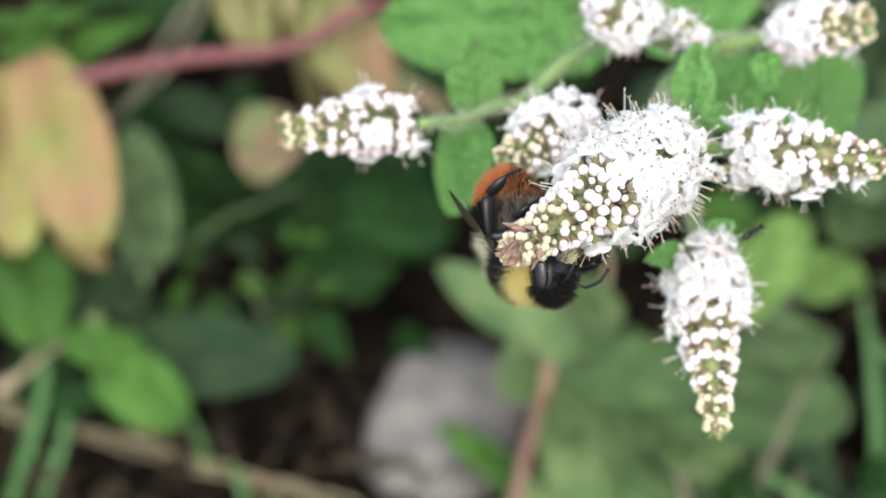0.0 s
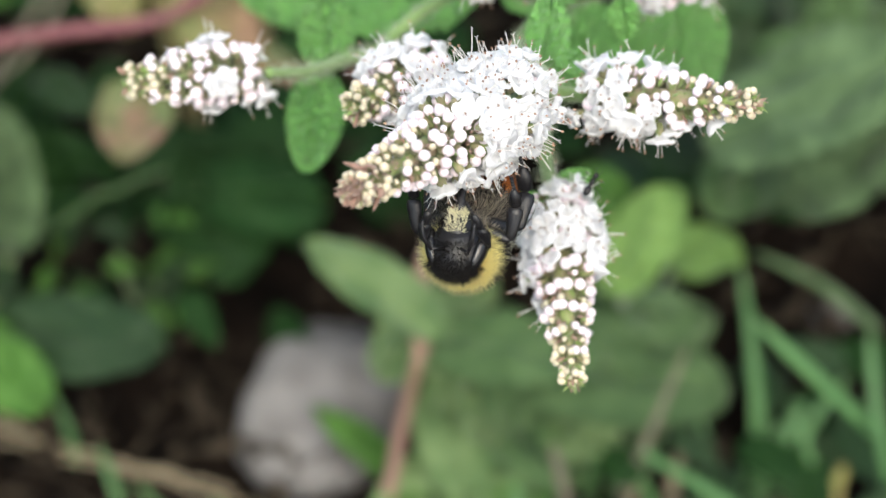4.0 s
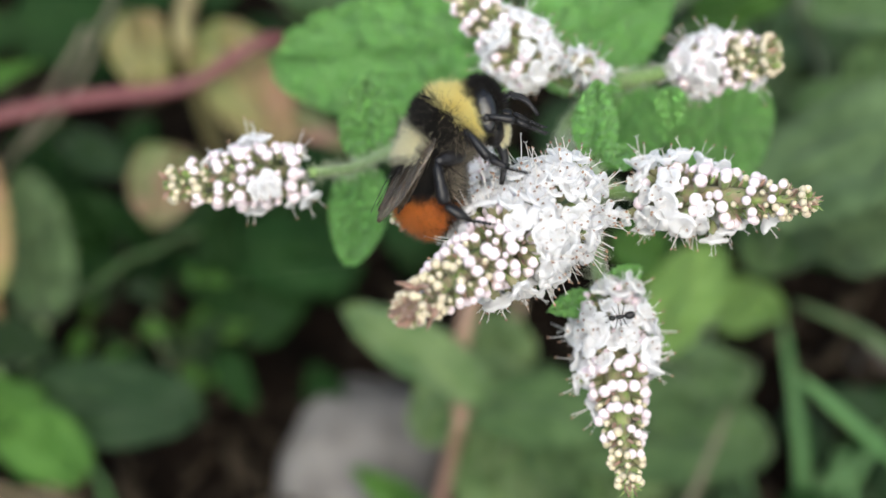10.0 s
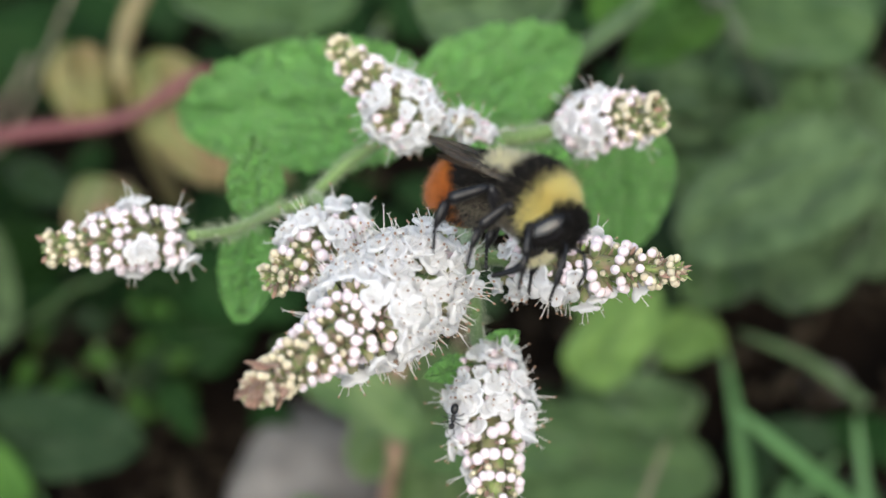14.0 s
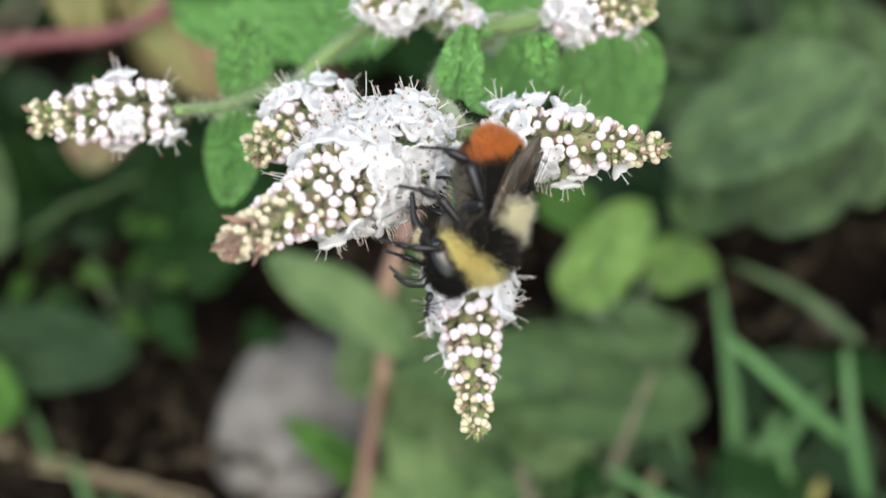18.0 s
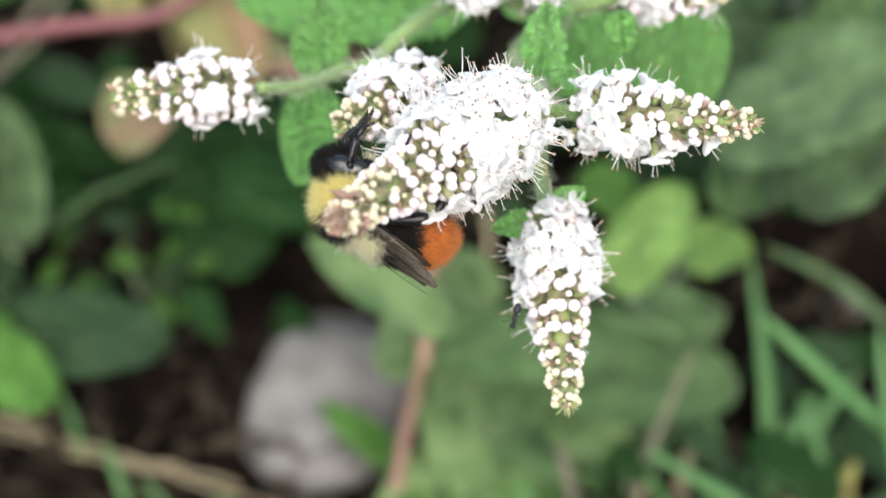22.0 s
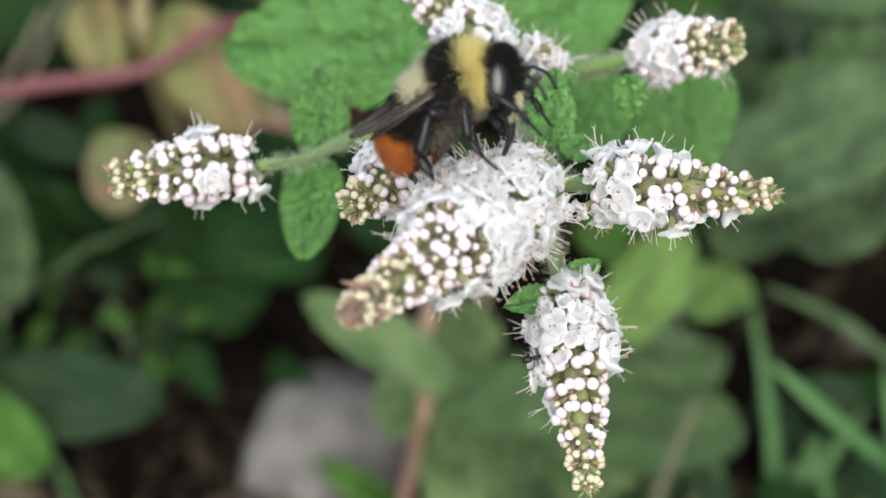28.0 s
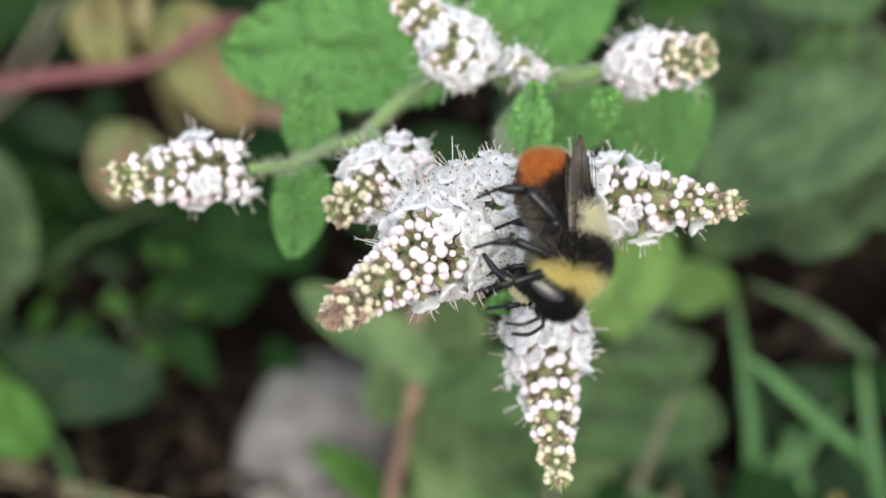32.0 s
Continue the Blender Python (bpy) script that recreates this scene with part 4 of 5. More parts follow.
    # grass
    def blade(a, b, c, width, m, k):
        line = smooth_line([a, b, c], 8)
        bm = bmesh.new()
        n = len(line)
        rows = []
        for i, p in enumerate(line):
            d = (line[min(i + 1, n - 1)] - line[max(i - 1, 0)]).normalized()
            s = d.cross(NEAR + Vector((0.3 * math.sin(k), 0, 0.5))).normalized()
            up = s.cross(d)
            w = width / 2 * MM * math.sin(math.pi * (0.12 + 0.87 * (1 - i / (n - 1)) ** 0.8) * 0.62) if i < n - 1 else 0.02 * MM
            rows.append([bm.verts.new(p + s * w * x + up * z * MM) for x, z in ((-1, 0.25), (0, 0), (1, 0.25), (0, -0.12))])
        for r, q in zip(rows, rows[1:]):
            for i in range(4):
                bm.faces.new((r[i], r[(i + 1) % 4], q[(i + 1) % 4], q[i]))
        bm.faces.new(rows[0])
        bm.faces.new(rows[-1][::-1])
        bmesh.ops.recalc_face_normals(bm, faces=bm.faces)
        thing("grass_blade", bm, m, foot_of(a), "long green blade of grass" if m is M_GRASS else "dry tan blade of grass", "grass", "grass blades")

    G = M_GRASS
    for k, (a, b, c, w, m) in enumerate([
        (at(53.28, -26.22, -108.00), at(42.76, -17.81, -99.00), at(37.00, -12.84, -96.00), 1.8, G),
        (at(43.23, -39.89, -103.00), at(32.18, -32.44, -95.00), at(23.43, -27.58, -90.00), 1.8, G),
        (at(41.15, -42.78, -119.00), at(39.77, -22.51, -113.00), at(36.80, -6.41, -109.00), 2.2, G),
        (at(55.08, -14.29, -119.00), at(47.85, -8.95, -117.00), at(38.72, -5.08, -115.00), 1.5, M_SHADE),
        (at(43.75, -33.58, -117.00), at(46.68, -25.85, -115.00), at(51.24, -19.64, -115.00), 1.6, G),
        (at(33.90, -40.91, -119.00), at(40.28, -30.94, -117.00), at(45.92, -22.48, -115.00), 1.6, G),
        (at(54.84, -39.62, -113.00), at(50.73, -36.36, -113.00), at(39.46, -33.49, -115.00), 1.8, G),
        (at(11.30, -41.74, -121.00), at(14.49, -34.32, -117.00), at(16.31, -27.29, -115.00), 1.8, G),
        (at(21.66, -41.47, -121.00), at(19.94, -34.19, -117.00), at(22.34, -25.10, -115.00), 1.8, G),
        (at(57.14, -37.98, -111.00), at(53.21, -25.58, -105.00), at(51.59, -13.85, -105.00), 1.8, G),
        (at(-68.13, -38.39, -121.00), at(-64.44, -27.92, -117.00), at(-62.21, -19.26, -115.00), 1.8, G),
        (at(-42.18, -37.68, -123.00), at(-43.60, -30.37, -121.00), at(-45.67, -24.58, -119.00), 1.5, G),
        (at(47.33, -40.31, -117.00), at(44.57, -31.81, -113.00), at(41.05, -25.17, -113.00), 1.2, G),
        (at(51.40, -40.21, -117.00), at(46.55, -30.41, -113.00), at(43.65, -22.41, -113.00), 1.0, G),
        (at(29.65, -40.77, -117.00), at(27.07, -34.74, -111.00), at(23.52, -30.63, -109.00), 1.2, G),
        (at(13.23, -41.38, -113.00), at(11.34, -36.48, -105.00), at(10.57, -32.37, -103.00), 1.3, G),
        (at(-63.80, -38.02, -119.00), at(-60.83, -29.92, -117.00), at(-59.81, -22.75, -116.00), 1.4, G),
        (at(-66.77, -34.56, -119.00), at(-63.63, -25.00, -116.00), at(-63.36, -16.49, -115.00), 1.3, G),
        (at(49.09, -40.02, -115.00), at(46.06, -37.16, -113.00), at(41.32, -35.60, -113.00), 1.6, M_STRAW),
        (at(17.94, -41.26, -113.00), at(16.00, -33.12, -99.00), at(14.12, -27.20, -93.00), 1.6, M_DRY),
        (at(23.13, -34.33, -106.00), at(26.26, -25.11, -99.00), at(29.40, -15.87, -94.00), 0.9, M_DRY),
        (at(-34.84, -44.06, -118.00), at(-36.94, -37.10, -116.00), at(-39.54, -30.25, -114.00), 1.5, G),
        (at(-28.70, -43.80, -118.00), at(-32.14, -38.25, -116.00), at(-34.78, -34.78, -114.00), 1.3, G),
        (at(-19.04, -43.15, -116.00), at(-23.11, -39.69, -114.00), at(-25.20, -36.30, -113.00), 1.3, G),
        (at(37.52, -40.76, -116.00), at(41.71, -30.80, -113.00), at(45.87, -22.50, -112.00), 1.6, G),
        (at(33.09, -40.27, -116.00), at(34.35, -31.11, -113.00), at(32.59, -24.39, -112.00), 1.3, G),
        (at(48.27, -38.71, -114.00), at(43.62, -31.96, -112.00), at(41.23, -26.63, -111.00), 1.5, G),
        (at(12.59, -41.32, -112.00), at(14.28, -36.33, -110.00), at(17.35, -32.11, -109.00), 1.4, G),
        (at(31.32, -41.27, -118.00), at(30.23, -34.37, -117.00), at(31.35, -28.88, -117.00), 1.8, M_STRAW),
        (at(51.16, -42.00, -115.00), at(49.35, -35.05, -113.00), at(50.56, -30.31, -113.00), 2.2, M_YELLOW),
    ]):
        blade(a, b, c, w, m, k)

    def stalk(pts, r, label, m=M_STRAW):
        bm = bmesh.new()
        line = smooth_line(pts, 8)
        line = [p + Vector((noise.noise(p * 300) * 0.0006, noise.noise(p * 300 + Vector((5, 5, 5))) * 0.0006, 0)) for p in line]
        tube(bm, line, [r * MM, r * 0.8 * MM], 8)
        thing("dry_stalk", bm, m, pts[0], label, "stalk", "dry stalks")

    stalk([at(-75.83, -25.54, -123.00), at(-61.24, -28.64, -123.00), at(-46.41, -32.32, -121.00), at(-31.82, -34.88, -119.00), at(-17.51, -38.48, -119.00)], 0.24, "long dry tan stalk lying over the soil")
    stalk([at(-53.62, -28.17, -125.00), at(-39.68, -32.75, -125.00), at(-29.43, -36.00, -125.00)], 0.27, "thin dry tan stalk lying over the soil")
    stalk([at(22.98, -41.71, -116.00), at(27.15, -29.81, -114.00), at(31.29, -19.09, -112.00)], 0.5, "dry grey stalk leaning among grass")
    stalk([at(-46.01, 27.70, -117.00), at(-51.32, 18.52, -119.00), at(-57.75, 8.46, -121.00)], 0.42, "dry tan stalk among yellowing leaves", M_DRY)
    stalk([at(-54.75, 12.95, -123.00), at(-48.11, 20.59, -121.00), at(-40.58, 36.21, -117.00)], 0.4, "dry tan stalk among yellowing leaves", M_DRY)
    stalk([at(6.02, -1.59, -109.00), at(6.06, -7.10, -111.00), at(5.49, -12.70, -113.00)], 0.42, "thin pinkish stalk behind the flowers")
    stalk([at(-55.02, -29.16, -125.00), at(-42.11, -31.91, -124.00), at(-29.15, -35.94, -122.00)], 0.22, "thin dry tan stalk lying over the soil")
    stalk([at(-54.61, -34.26, -127.00), at(-47.09, -37.41, -125.00), at(-38.93, -42.59, -123.00)], 0.22, "thin dry tan stalk lying over the soil")
    stalk([at(-48.37, -43.78, -125.00), at(-42.82, -39.41, -125.00), at(-35.00, -36.29, -124.00)], 0.22, "thin dry tan stalk lying over the soil")
    stalk([at(-74.21, -23.60, -122.00), at(-56.56, -28.65, -121.00), at(-39.01, -32.49, -119.00), at(-23.21, -35.58, -118.00)], 0.22, "thin dry tan stalk lying over the soil")
    stalk([at(-48.10, -5.36, -122.00), at(-40.91, -0.47, -120.00), at(-32.04, 3.22, -118.00)], 0.42, "dull green stalk among dark leaves", M_MINT_FAR)
    stalk([at(-60.02, -41.32, -124.00), at(-51.09, -37.80, -124.00), at(-40.49, -37.95, -123.00)], 0.20, "thin dry grey stalk lying over the soil")
    stalk([at(-40.85, -43.42, -122.00), at(-46.18, -38.29, -124.00), at(-50.62, -35.78, -125.00)], 0.19, "thin dry grey stalk lying over the soil")
    stalk([at(-69.86, -24.16, -122.00), at(-65.28, -19.60, -120.00), at(-61.10, -15.81, -118.00)], 0.5, "dry grey stalk under broad leaves")
    stalk([at(-70.50, -23.68, -125.00), at(-66.25, -19.91, -125.00), at(-61.97, -16.87, -125.00)], 0.8, "dry grey stalk on the soil")

    # a thread of spider silk
    bm = bmesh.new()
    tube(bm, smooth_line([at(-10.30, -0.20, -15.60), at(-16.45, -1.01, -17.00), at(-24.91, -1.55, -18.00), at(-32.51, -1.92, -19.00)], 8), 0.0025 * MM, 5)
    thing("silk_thread", bm, M_HAIR, at(-10.30, -0.20, -15.60), "fine pale thread of spider silk from a leaf", "silk")

    # pebble on the bare soil
    c = at(53.07, -13.07, -140.00)
    bm = bmesh.new()
    bmesh.ops.create_icosphere(bm, subdivisions=3, radius=1)
    for v in bm.verts:
        p = v.co.copy()
        k = 1 + 0.2 * noise.noise(p * 1.4 + Vector((1, 4, 2))) + 0.05 * noise.noise(p * 5)
        v.co = c + (RIGHT * p.x * 3.0 + RISE * p.y * 2.3 + NEAR * p.z * 2.2) * k * MM
    thing("pebble", bm, M_STONE, foot_of(c), "small pale pebble on bare dark soil", "pebble")

    # stone
    c = at(-12.30, -26.60, -131.00)
    bm = bmesh.new()
    bmesh.ops.create_icosphere(bm, subdivisions=6, radius=1)
    for v in bm.verts:
        p = v.co.copy()
        square = (abs(p.x) ** 3.2 + abs(p.y) ** 3.2 + abs(p.z) ** 3.2) ** (-1 / 3.2)
        k = square * (1 + 0.17 * noise.noise(p * 1.1 + Vector((3, 1, 7))) + 0.06 * noise.noise(p * 3.4) + 0.025 * noise.noise(p * 9) + 0.01 * noise.noise(p * 24))
        v.co = c + (RIGHT * (p.x * 10.8 + p.y * 1.6) + RISE * p.y * 10.6 + NEAR * (p.z * 9.0 - p.y * 2.5)) * k * MM
    thing("stone", bm, M_STONE, foot_of(c), "pale grey rough blocky stone half hidden by leaves", "stone")


build_undergrowth()
build_ground()


# ---- the bumblebee ----
def build_bee():
    rnd = random.Random(21)
    V = lambda x, y, z: Vector((x, y, z)) * MM
    bee = holder("bumblebee", (0, 0, 0), "furry black and yellow bumblebee with orange tail", "bee")
    R3 = lambda k: Vector((rnd.gauss(0, k), rnd.gauss(0, k), rnd.gauss(0, k)))

    def tuft(p):
        return Vector((noise.noise(p), noise.noise(p + Vector((9, 3, 1))), noise.noise(p + Vector((2, 8, 5))))) * 0.45

    def fur(parent, spots, m, label):
        bm = bmesh.new()
        for p, d, ln in spots:
            hair_line(bm, p, d, ln * MM, 0.018 * MM, bend=R3(0.09 * ln * MM))
        f = part("fur", bm, m, parent, label)
        f["kind"] = "stuff"
        return f

    def surface(c, r, n, seed):
        g = random.Random(seed)
        for _ in range(n):
            z = g.uniform(-1, 1)
            a = g.uniform(0, 2 * math.pi)
            k = math.sqrt(1 - z * z)
            u = Vector((k * math.cos(a), k * math.sin(a), z))
            p = Vector((u.x * r[0], u.y * r[1], u.z * r[2]))
            yield u, p + Vector(c), Vector((u.x / r[0], u.y / r[1], u.z / r[2])).normalized()

    # thorax
    girth = (2.1, 2.3, 2.1)
    bm = bmesh.new()
    blob(bm, Vector((0, 0, 0)), [k * MM for k in girth], 24, 16)
    thorax = part("thorax", bm, M_CHITIN, bee, "black thorax")
    coats = dict(y=[], k=[], c=[], g=[])
    for u, p, nn in surface((0, 0, 0), girth, 30000, 1):
        d = (nn + Vector((-0.3, 0, 0)) + R3(0.26) + tuft(p * 1.1)).normalized()
        e = u.x + rnd.gauss(0, 0.085)
        if u.z < -0.55 + rnd.gauss(0, 0.1) - 0.3 * max(0, u.x):
            if rnd.random() < 0.5:
                coats["g" if rnd.random() < 0.6 else "k"].append((p * MM, d, rnd.uniform(0.6, 1.1)))
        elif e > 0.46 - 0.1 * (1 - u.z):
            coats["y"].append((p * MM, d, rnd.uniform(0.6, 1.35)))
        elif e > -0.56 or u.z < 0.2 + rnd.gauss(0, 0.12):
            coats["g" if rnd.random() < (0.3 if u.z < -0.2 else 0.03) else "k"].append((p * MM, d, rnd.uniform(0.5, 1.25)))
        else:
            coats["c"].append((p * MM, d, rnd.uniform(0.8, 1.6)))
    fur(thorax, coats["y"], M_FUR_Y, "yellow fur collar")
    fur(thorax, coats["k"], M_FUR_K, "black fur")
    fur(thorax, coats["c"], M_FUR_C, "cream fur")
    fur(thorax, coats["g"], M_FUR_G, "grey underside fur")
    # abdomen: rings that taper and bow down
    bm = bmesh.new()
    line, prof = [], []
    for k in range(17):
        s = k / 16
        line.append(V(-1.2 - 5.2 * s + 0.35 * s * s, 0, -0.15 - 1.3 * s - 1.9 * s * s))
        prof.append((1.5 + 0.85 * math.sin(math.pi / 2 * min(1, s / 0.45)) if s < 0.5 else 2.35 * math.sqrt(max(0.012, 1 - ((s - 0.5) / 0.505) ** 2))) * MM)
    tube(bm, line, prof, 24, flat=0.88)
    abdomen = part("abdomen", bm, M_CHITIN, bee, "black abdomen")
    coats = dict(c=[], k=[], o=[], g=[])
    for _ in range(33000):
        s = rnd.random() ** 0.85
        a = rnd.uniform(0, 2 * math.pi)
        f = s * 16
        i = min(int(f), 15)
        c = line[i].lerp(line[i + 1], f - i)
        ax = (line[i + 1] - line[i]).normalized()
        up = Vector((0, 1, 0)).cross(ax)
        r = prof[i] + (prof[i + 1] - prof[i]) * (f - i)
        o = Vector((0, math.cos(a), 0)) + up * math.sin(a)
        slope = (prof[i + 1] - prof[i]) / (line[i + 1] - line[i]).length
        nn = (o - ax * slope).normalized()
        p = c + Vector((0, math.cos(a) * r, 0)) + up * math.sin(a) * r * 0.88
        d = (nn + ax * 0.7 + R3(0.22) + tuft(p / MM * 1.1)).normalized()
        e = s + rnd.gauss(0, 0.035)
        high = math.sin(a)
        if high < -0.55:
            if rnd.random() < 0.5:
                coats["k" if rnd.random() < 0.5 else "g" if e < 0.66 else "o" if rnd.random() < 0.6 else "k"].append((p, d, rnd.uniform(0.5, 1.0)))
        elif e < 0.24 and high > 0.42 + rnd.gauss(0, 0.12):
            coats["c"].append((p, d, rnd.uniform(0.8, 1.6)))
        elif e < 0.66:
            coats["g" if high < -0.15 and rnd.random() < 0.3 else "k"].append((p, d, rnd.uniform(0.5, 0.9)))
        elif rnd.random() < 0.06:
            coats["k"].append((p, d, rnd.uniform(0.6, 1.1)))
        else:
            coats["o"].append((p, d, rnd.uniform(0.6, 1.25)))
    fur(abdomen, coats["c"], M_FUR_C, "cream fur band")
    fur(abdomen, coats["k"], M_FUR_K, "black fur band")
    fur(abdomen, coats["o"], M_FUR_O, "orange tail fur")
    fur(abdomen, coats["g"], M_FUR_G, "grey underside fur")
    # head, bent down in front
    nod = Matrix.Translation(V(2.32, 0, -0.95)) @ Matrix.Rotation(radians(26), 4, "Y") @ Matrix.Scale(1.3, 4)
    bm = bmesh.new()
    blob(bm, Vector((0, 0, 0)), (0.95 * MM, 1.5 * MM, 1.5 * MM), 20, 14)
    blob(bm, V(0.35, 0, -1.1), (0.62 * MM, 0.85 * MM, 0.95 * MM), 14, 10)
    bm.transform(nod)
    head = part("head", bm, M_CHITIN, bee, "black head")
    coats = dict(k=[], y=[])
    for u, p, nn in surface((0, 0, 0), (0.95, 1.5, 1.5), 6500, 5):
        if abs(u.y) > 0.6 and u.z < 0.5:
            continue
        d = nod.to_3x3().normalized() @ (nn + Vector((0.1, 0, 0.15)) + R3(0.22)).normalized()
        q = nod @ (p * MM)
        if u.x > 0.3 and u.z < -0.1 and abs(u.y) < 0.5:
            continue
        coats["k"].append((q, d, rnd.uniform(0.4, 0.85)))
    for u, p, nn in surface((0.35, 0, -1.1), (0.62, 0.85, 0.95), 2600, 6):
        if u.x > 0.3 and u.z < 0.45 and abs(u.y) < 0.6:
            coats["y"].append((nod @ (p * MM), nod.to_3x3().normalized() @ (nn + Vector((0, 0, -0.3)) + R3(0.2)).normalized(), rnd.uniform(0.3, 0.6)))
    fur(head, coats["k"], M_FUR_K, "black fur")
    fur(head, coats["y"], M_FUR_C, "pale yellow face tuft")
    for g in (-1, 1):
        bm = bmesh.new()
        blob(bm, V(0.1, g * 1.28, 0.05), (0.62 * MM, 0.4 * MM, 1.2 * MM), 16, 12, turn=Matrix.Rotation(radians(g * 16), 4, "X"))
        bm.transform(nod)
        part("eye", bm, M_EYE, head, "glossy black eye")
        bm = bmesh.new()
        a0, a1, a2 = V(0.9, g * 0.45, 0.2), V(1.55, g * 1.0, 0.5), V(2.7, g * 1.4, -0.7)
        tube(bm, [a0, a0.lerp(a1, 0.5), a1], [0.08 * MM, 0.08 * MM], 7)
        tube(bm, smooth_line([a1, a1.lerp(a2, 0.5) + V(0.15, 0.1 * g, 0.15), a2], 5), [0.09 * MM, 0.11 * MM, 0.085 * MM], 7)
        bm.transform(nod)
        part("antenna", bm, M_CHITIN, head, "black jointed antenna")
    bm = bmesh.new()
    tube(bm, smooth_line([V(0.55, 0, -1.9), V(0.6, 0, -2.8), V(0.2, 0, -4.0)], 6), [0.32 * MM, 0.2 * MM, 0.12 * MM], 8)
    bm.transform(nod)
    part("proboscis", bm, M_CHITIN, head, "dark brown proboscis")
    # wings folded over the back
    for g in (-1, 1):
        root = V(-0.6, g * 1.5, 1.15)
        way = Vector((-0.95, g * 0.16, -0.16)).normalized()
        flat = Vector((0.0, g * 0.45, 0.9))
        bm = leaf_bm(root, root + way * 7.4 * MM, flat, 2.7, nx=6, ny=18, point=0.0, thick=0.03, cup=-0.3, wave=0.25, seed=g + 4)
        wing = part("wing", bm, M_WING, bee, "smoky brown wing")
        x = way.cross(flat).normalized()
        z = x.cross(way).normalized()
        for off, ln, curve in ((-1.25, 7.6, 0.35), (-0.55, 7.0, -0.15), (0.1, 6.4, -0.3), (0.7, 5.3, -0.4)):
            bm = bmesh.new()
            pts = [root + way * (0.4 + (ln - 0.4) * s) * MM + x * (off * math.sin(math.pi * (0.1 + 0.62 * s)) + curve * s * s * 0.5) * MM + z * 0.05 * MM for s in (k / 8 for k in range(9))]
            tube(bm, pts, [0.045 * MM, 0.02 * MM], 5)
            part("vein", bm, M_CHITIN, wing)
        bm = leaf_bm(root + V(-0.3, 0, -0.25), root + V(-0.3, 0, -0.3) + (way + Vector((0, g * 0.06, -0.12))).normalized() * 6.0 * MM, flat, 2.1, nx=5, ny=14, point=0.0, thick=0.03, seed=g + 8)
        part("wing", bm, M_WING, bee, "smoky brown hind wing")
    # legs, each hung at its hip
    legs = []
    shapes = dict(
        foreleg=((1.2, 1.1, -1.6), (2.1, 2.5, -1.6), (3.0, 2.4, -3.2), (3.3, 2.1, -4.3), (3.6, 1.8, -5.3), 1.0),
        middle_leg=((0.1, 1.5, -1.7), (0.3, 3.3, -1.1), (-0.3, 3.7, -3.4), (0.0, 3.7, -4.8), (0.5, 3.7, -5.9), 1.25),
        hind_leg=((-1.0, 1.5, -1.6), (-1.9, 3.3, -0.8), (-3.7, 3.7, -3.0), (-3.4, 3.6, -5.0), (-2.7, 3.6, -6.2), 1.7))
    for name, (hip, knee, ankle, heel, toe, k) in shapes.items():
        for g in (-1, 1):
            hp, kn, an, he, to = (V(x, g * y, z) for x, y, z in (hip, knee, ankle, heel, toe))
            bm = bmesh.new()
            tube(bm, smooth_line([hp * 0.75, hp, hp.lerp(kn, 0.5), kn], 4), [0.3 * MM, 0.32 * k * MM, 0.34 * k * MM, 0.22 * MM], 10)
            bm.transform(Matrix.Translation(-hp))
            leg = new(name, mesh_of(name, bm, M_CHITIN))
            leg.parent = bee
            leg.location = hp
            ORIGIN[leg.name] = hp
            bm = bmesh.new()
            tube(bm, [kn, kn.lerp(an, 0.12), kn.lerp(an, 0.4), kn.lerp(an, 0.8), kn.lerp(an, 0.95), an], [0.16 * MM, 0.3 * k * MM, 0.36 * k * MM, 0.46 * k * MM, 0.4 * k * MM, 0.2 * MM], 12, flat=0.6)
            part("shin", bm, M_CHITIN, leg, "glossy black shin")
            bm = bmesh.new()
            tube(bm, [an, an.lerp(he, 0.15), an.lerp(he, 0.6), he], [0.16 * MM, 0.32 * k * MM, 0.33 * k * MM, 0.2 * MM], 10, flat=0.6)
            part("heel", bm, M_CHITIN, leg, "flattened black heel joint")
            bm = bmesh.new()
            for q in range(4):
                tube(bm, [he.lerp(to, q / 4), he.lerp(to, (q + 0.9) / 4), he.lerp(to, (q + 1) / 4)], [0.09 * MM, 0.15 * MM, 0.1 * MM], 7)
            for h in (-1, 1):
                tube(bm, [to, to + V(0.22, h * 0.14, -0.22)], [0.06 * MM, 0.02 * MM], 5)
            part("foot", bm, M_CHITIN, leg, "jointed dark brown foot")
            hairs = bmesh.new()
            for _ in range(260):
                s = rnd.random() * 3
                p = hp.lerp(kn, s) if s < 1 else kn.lerp(an, s - 1) if s < 2 else an.lerp(he, s - 2)
                o = R3(1).normalized()
                hair_line(hairs, p + o * 0.2 * k * MM, (o + Vector((0, 0, -0.5))).normalized(), rnd.uniform(0.25, 0.55) * MM, 0.016 * MM)
            part("leg_hair", hairs, M_FUR_K, leg)["kind"] = "stuff"
            legs.append((leg, hp, g))
    return bee, head, legs


BEE, HEAD, LEGS = build_bee()


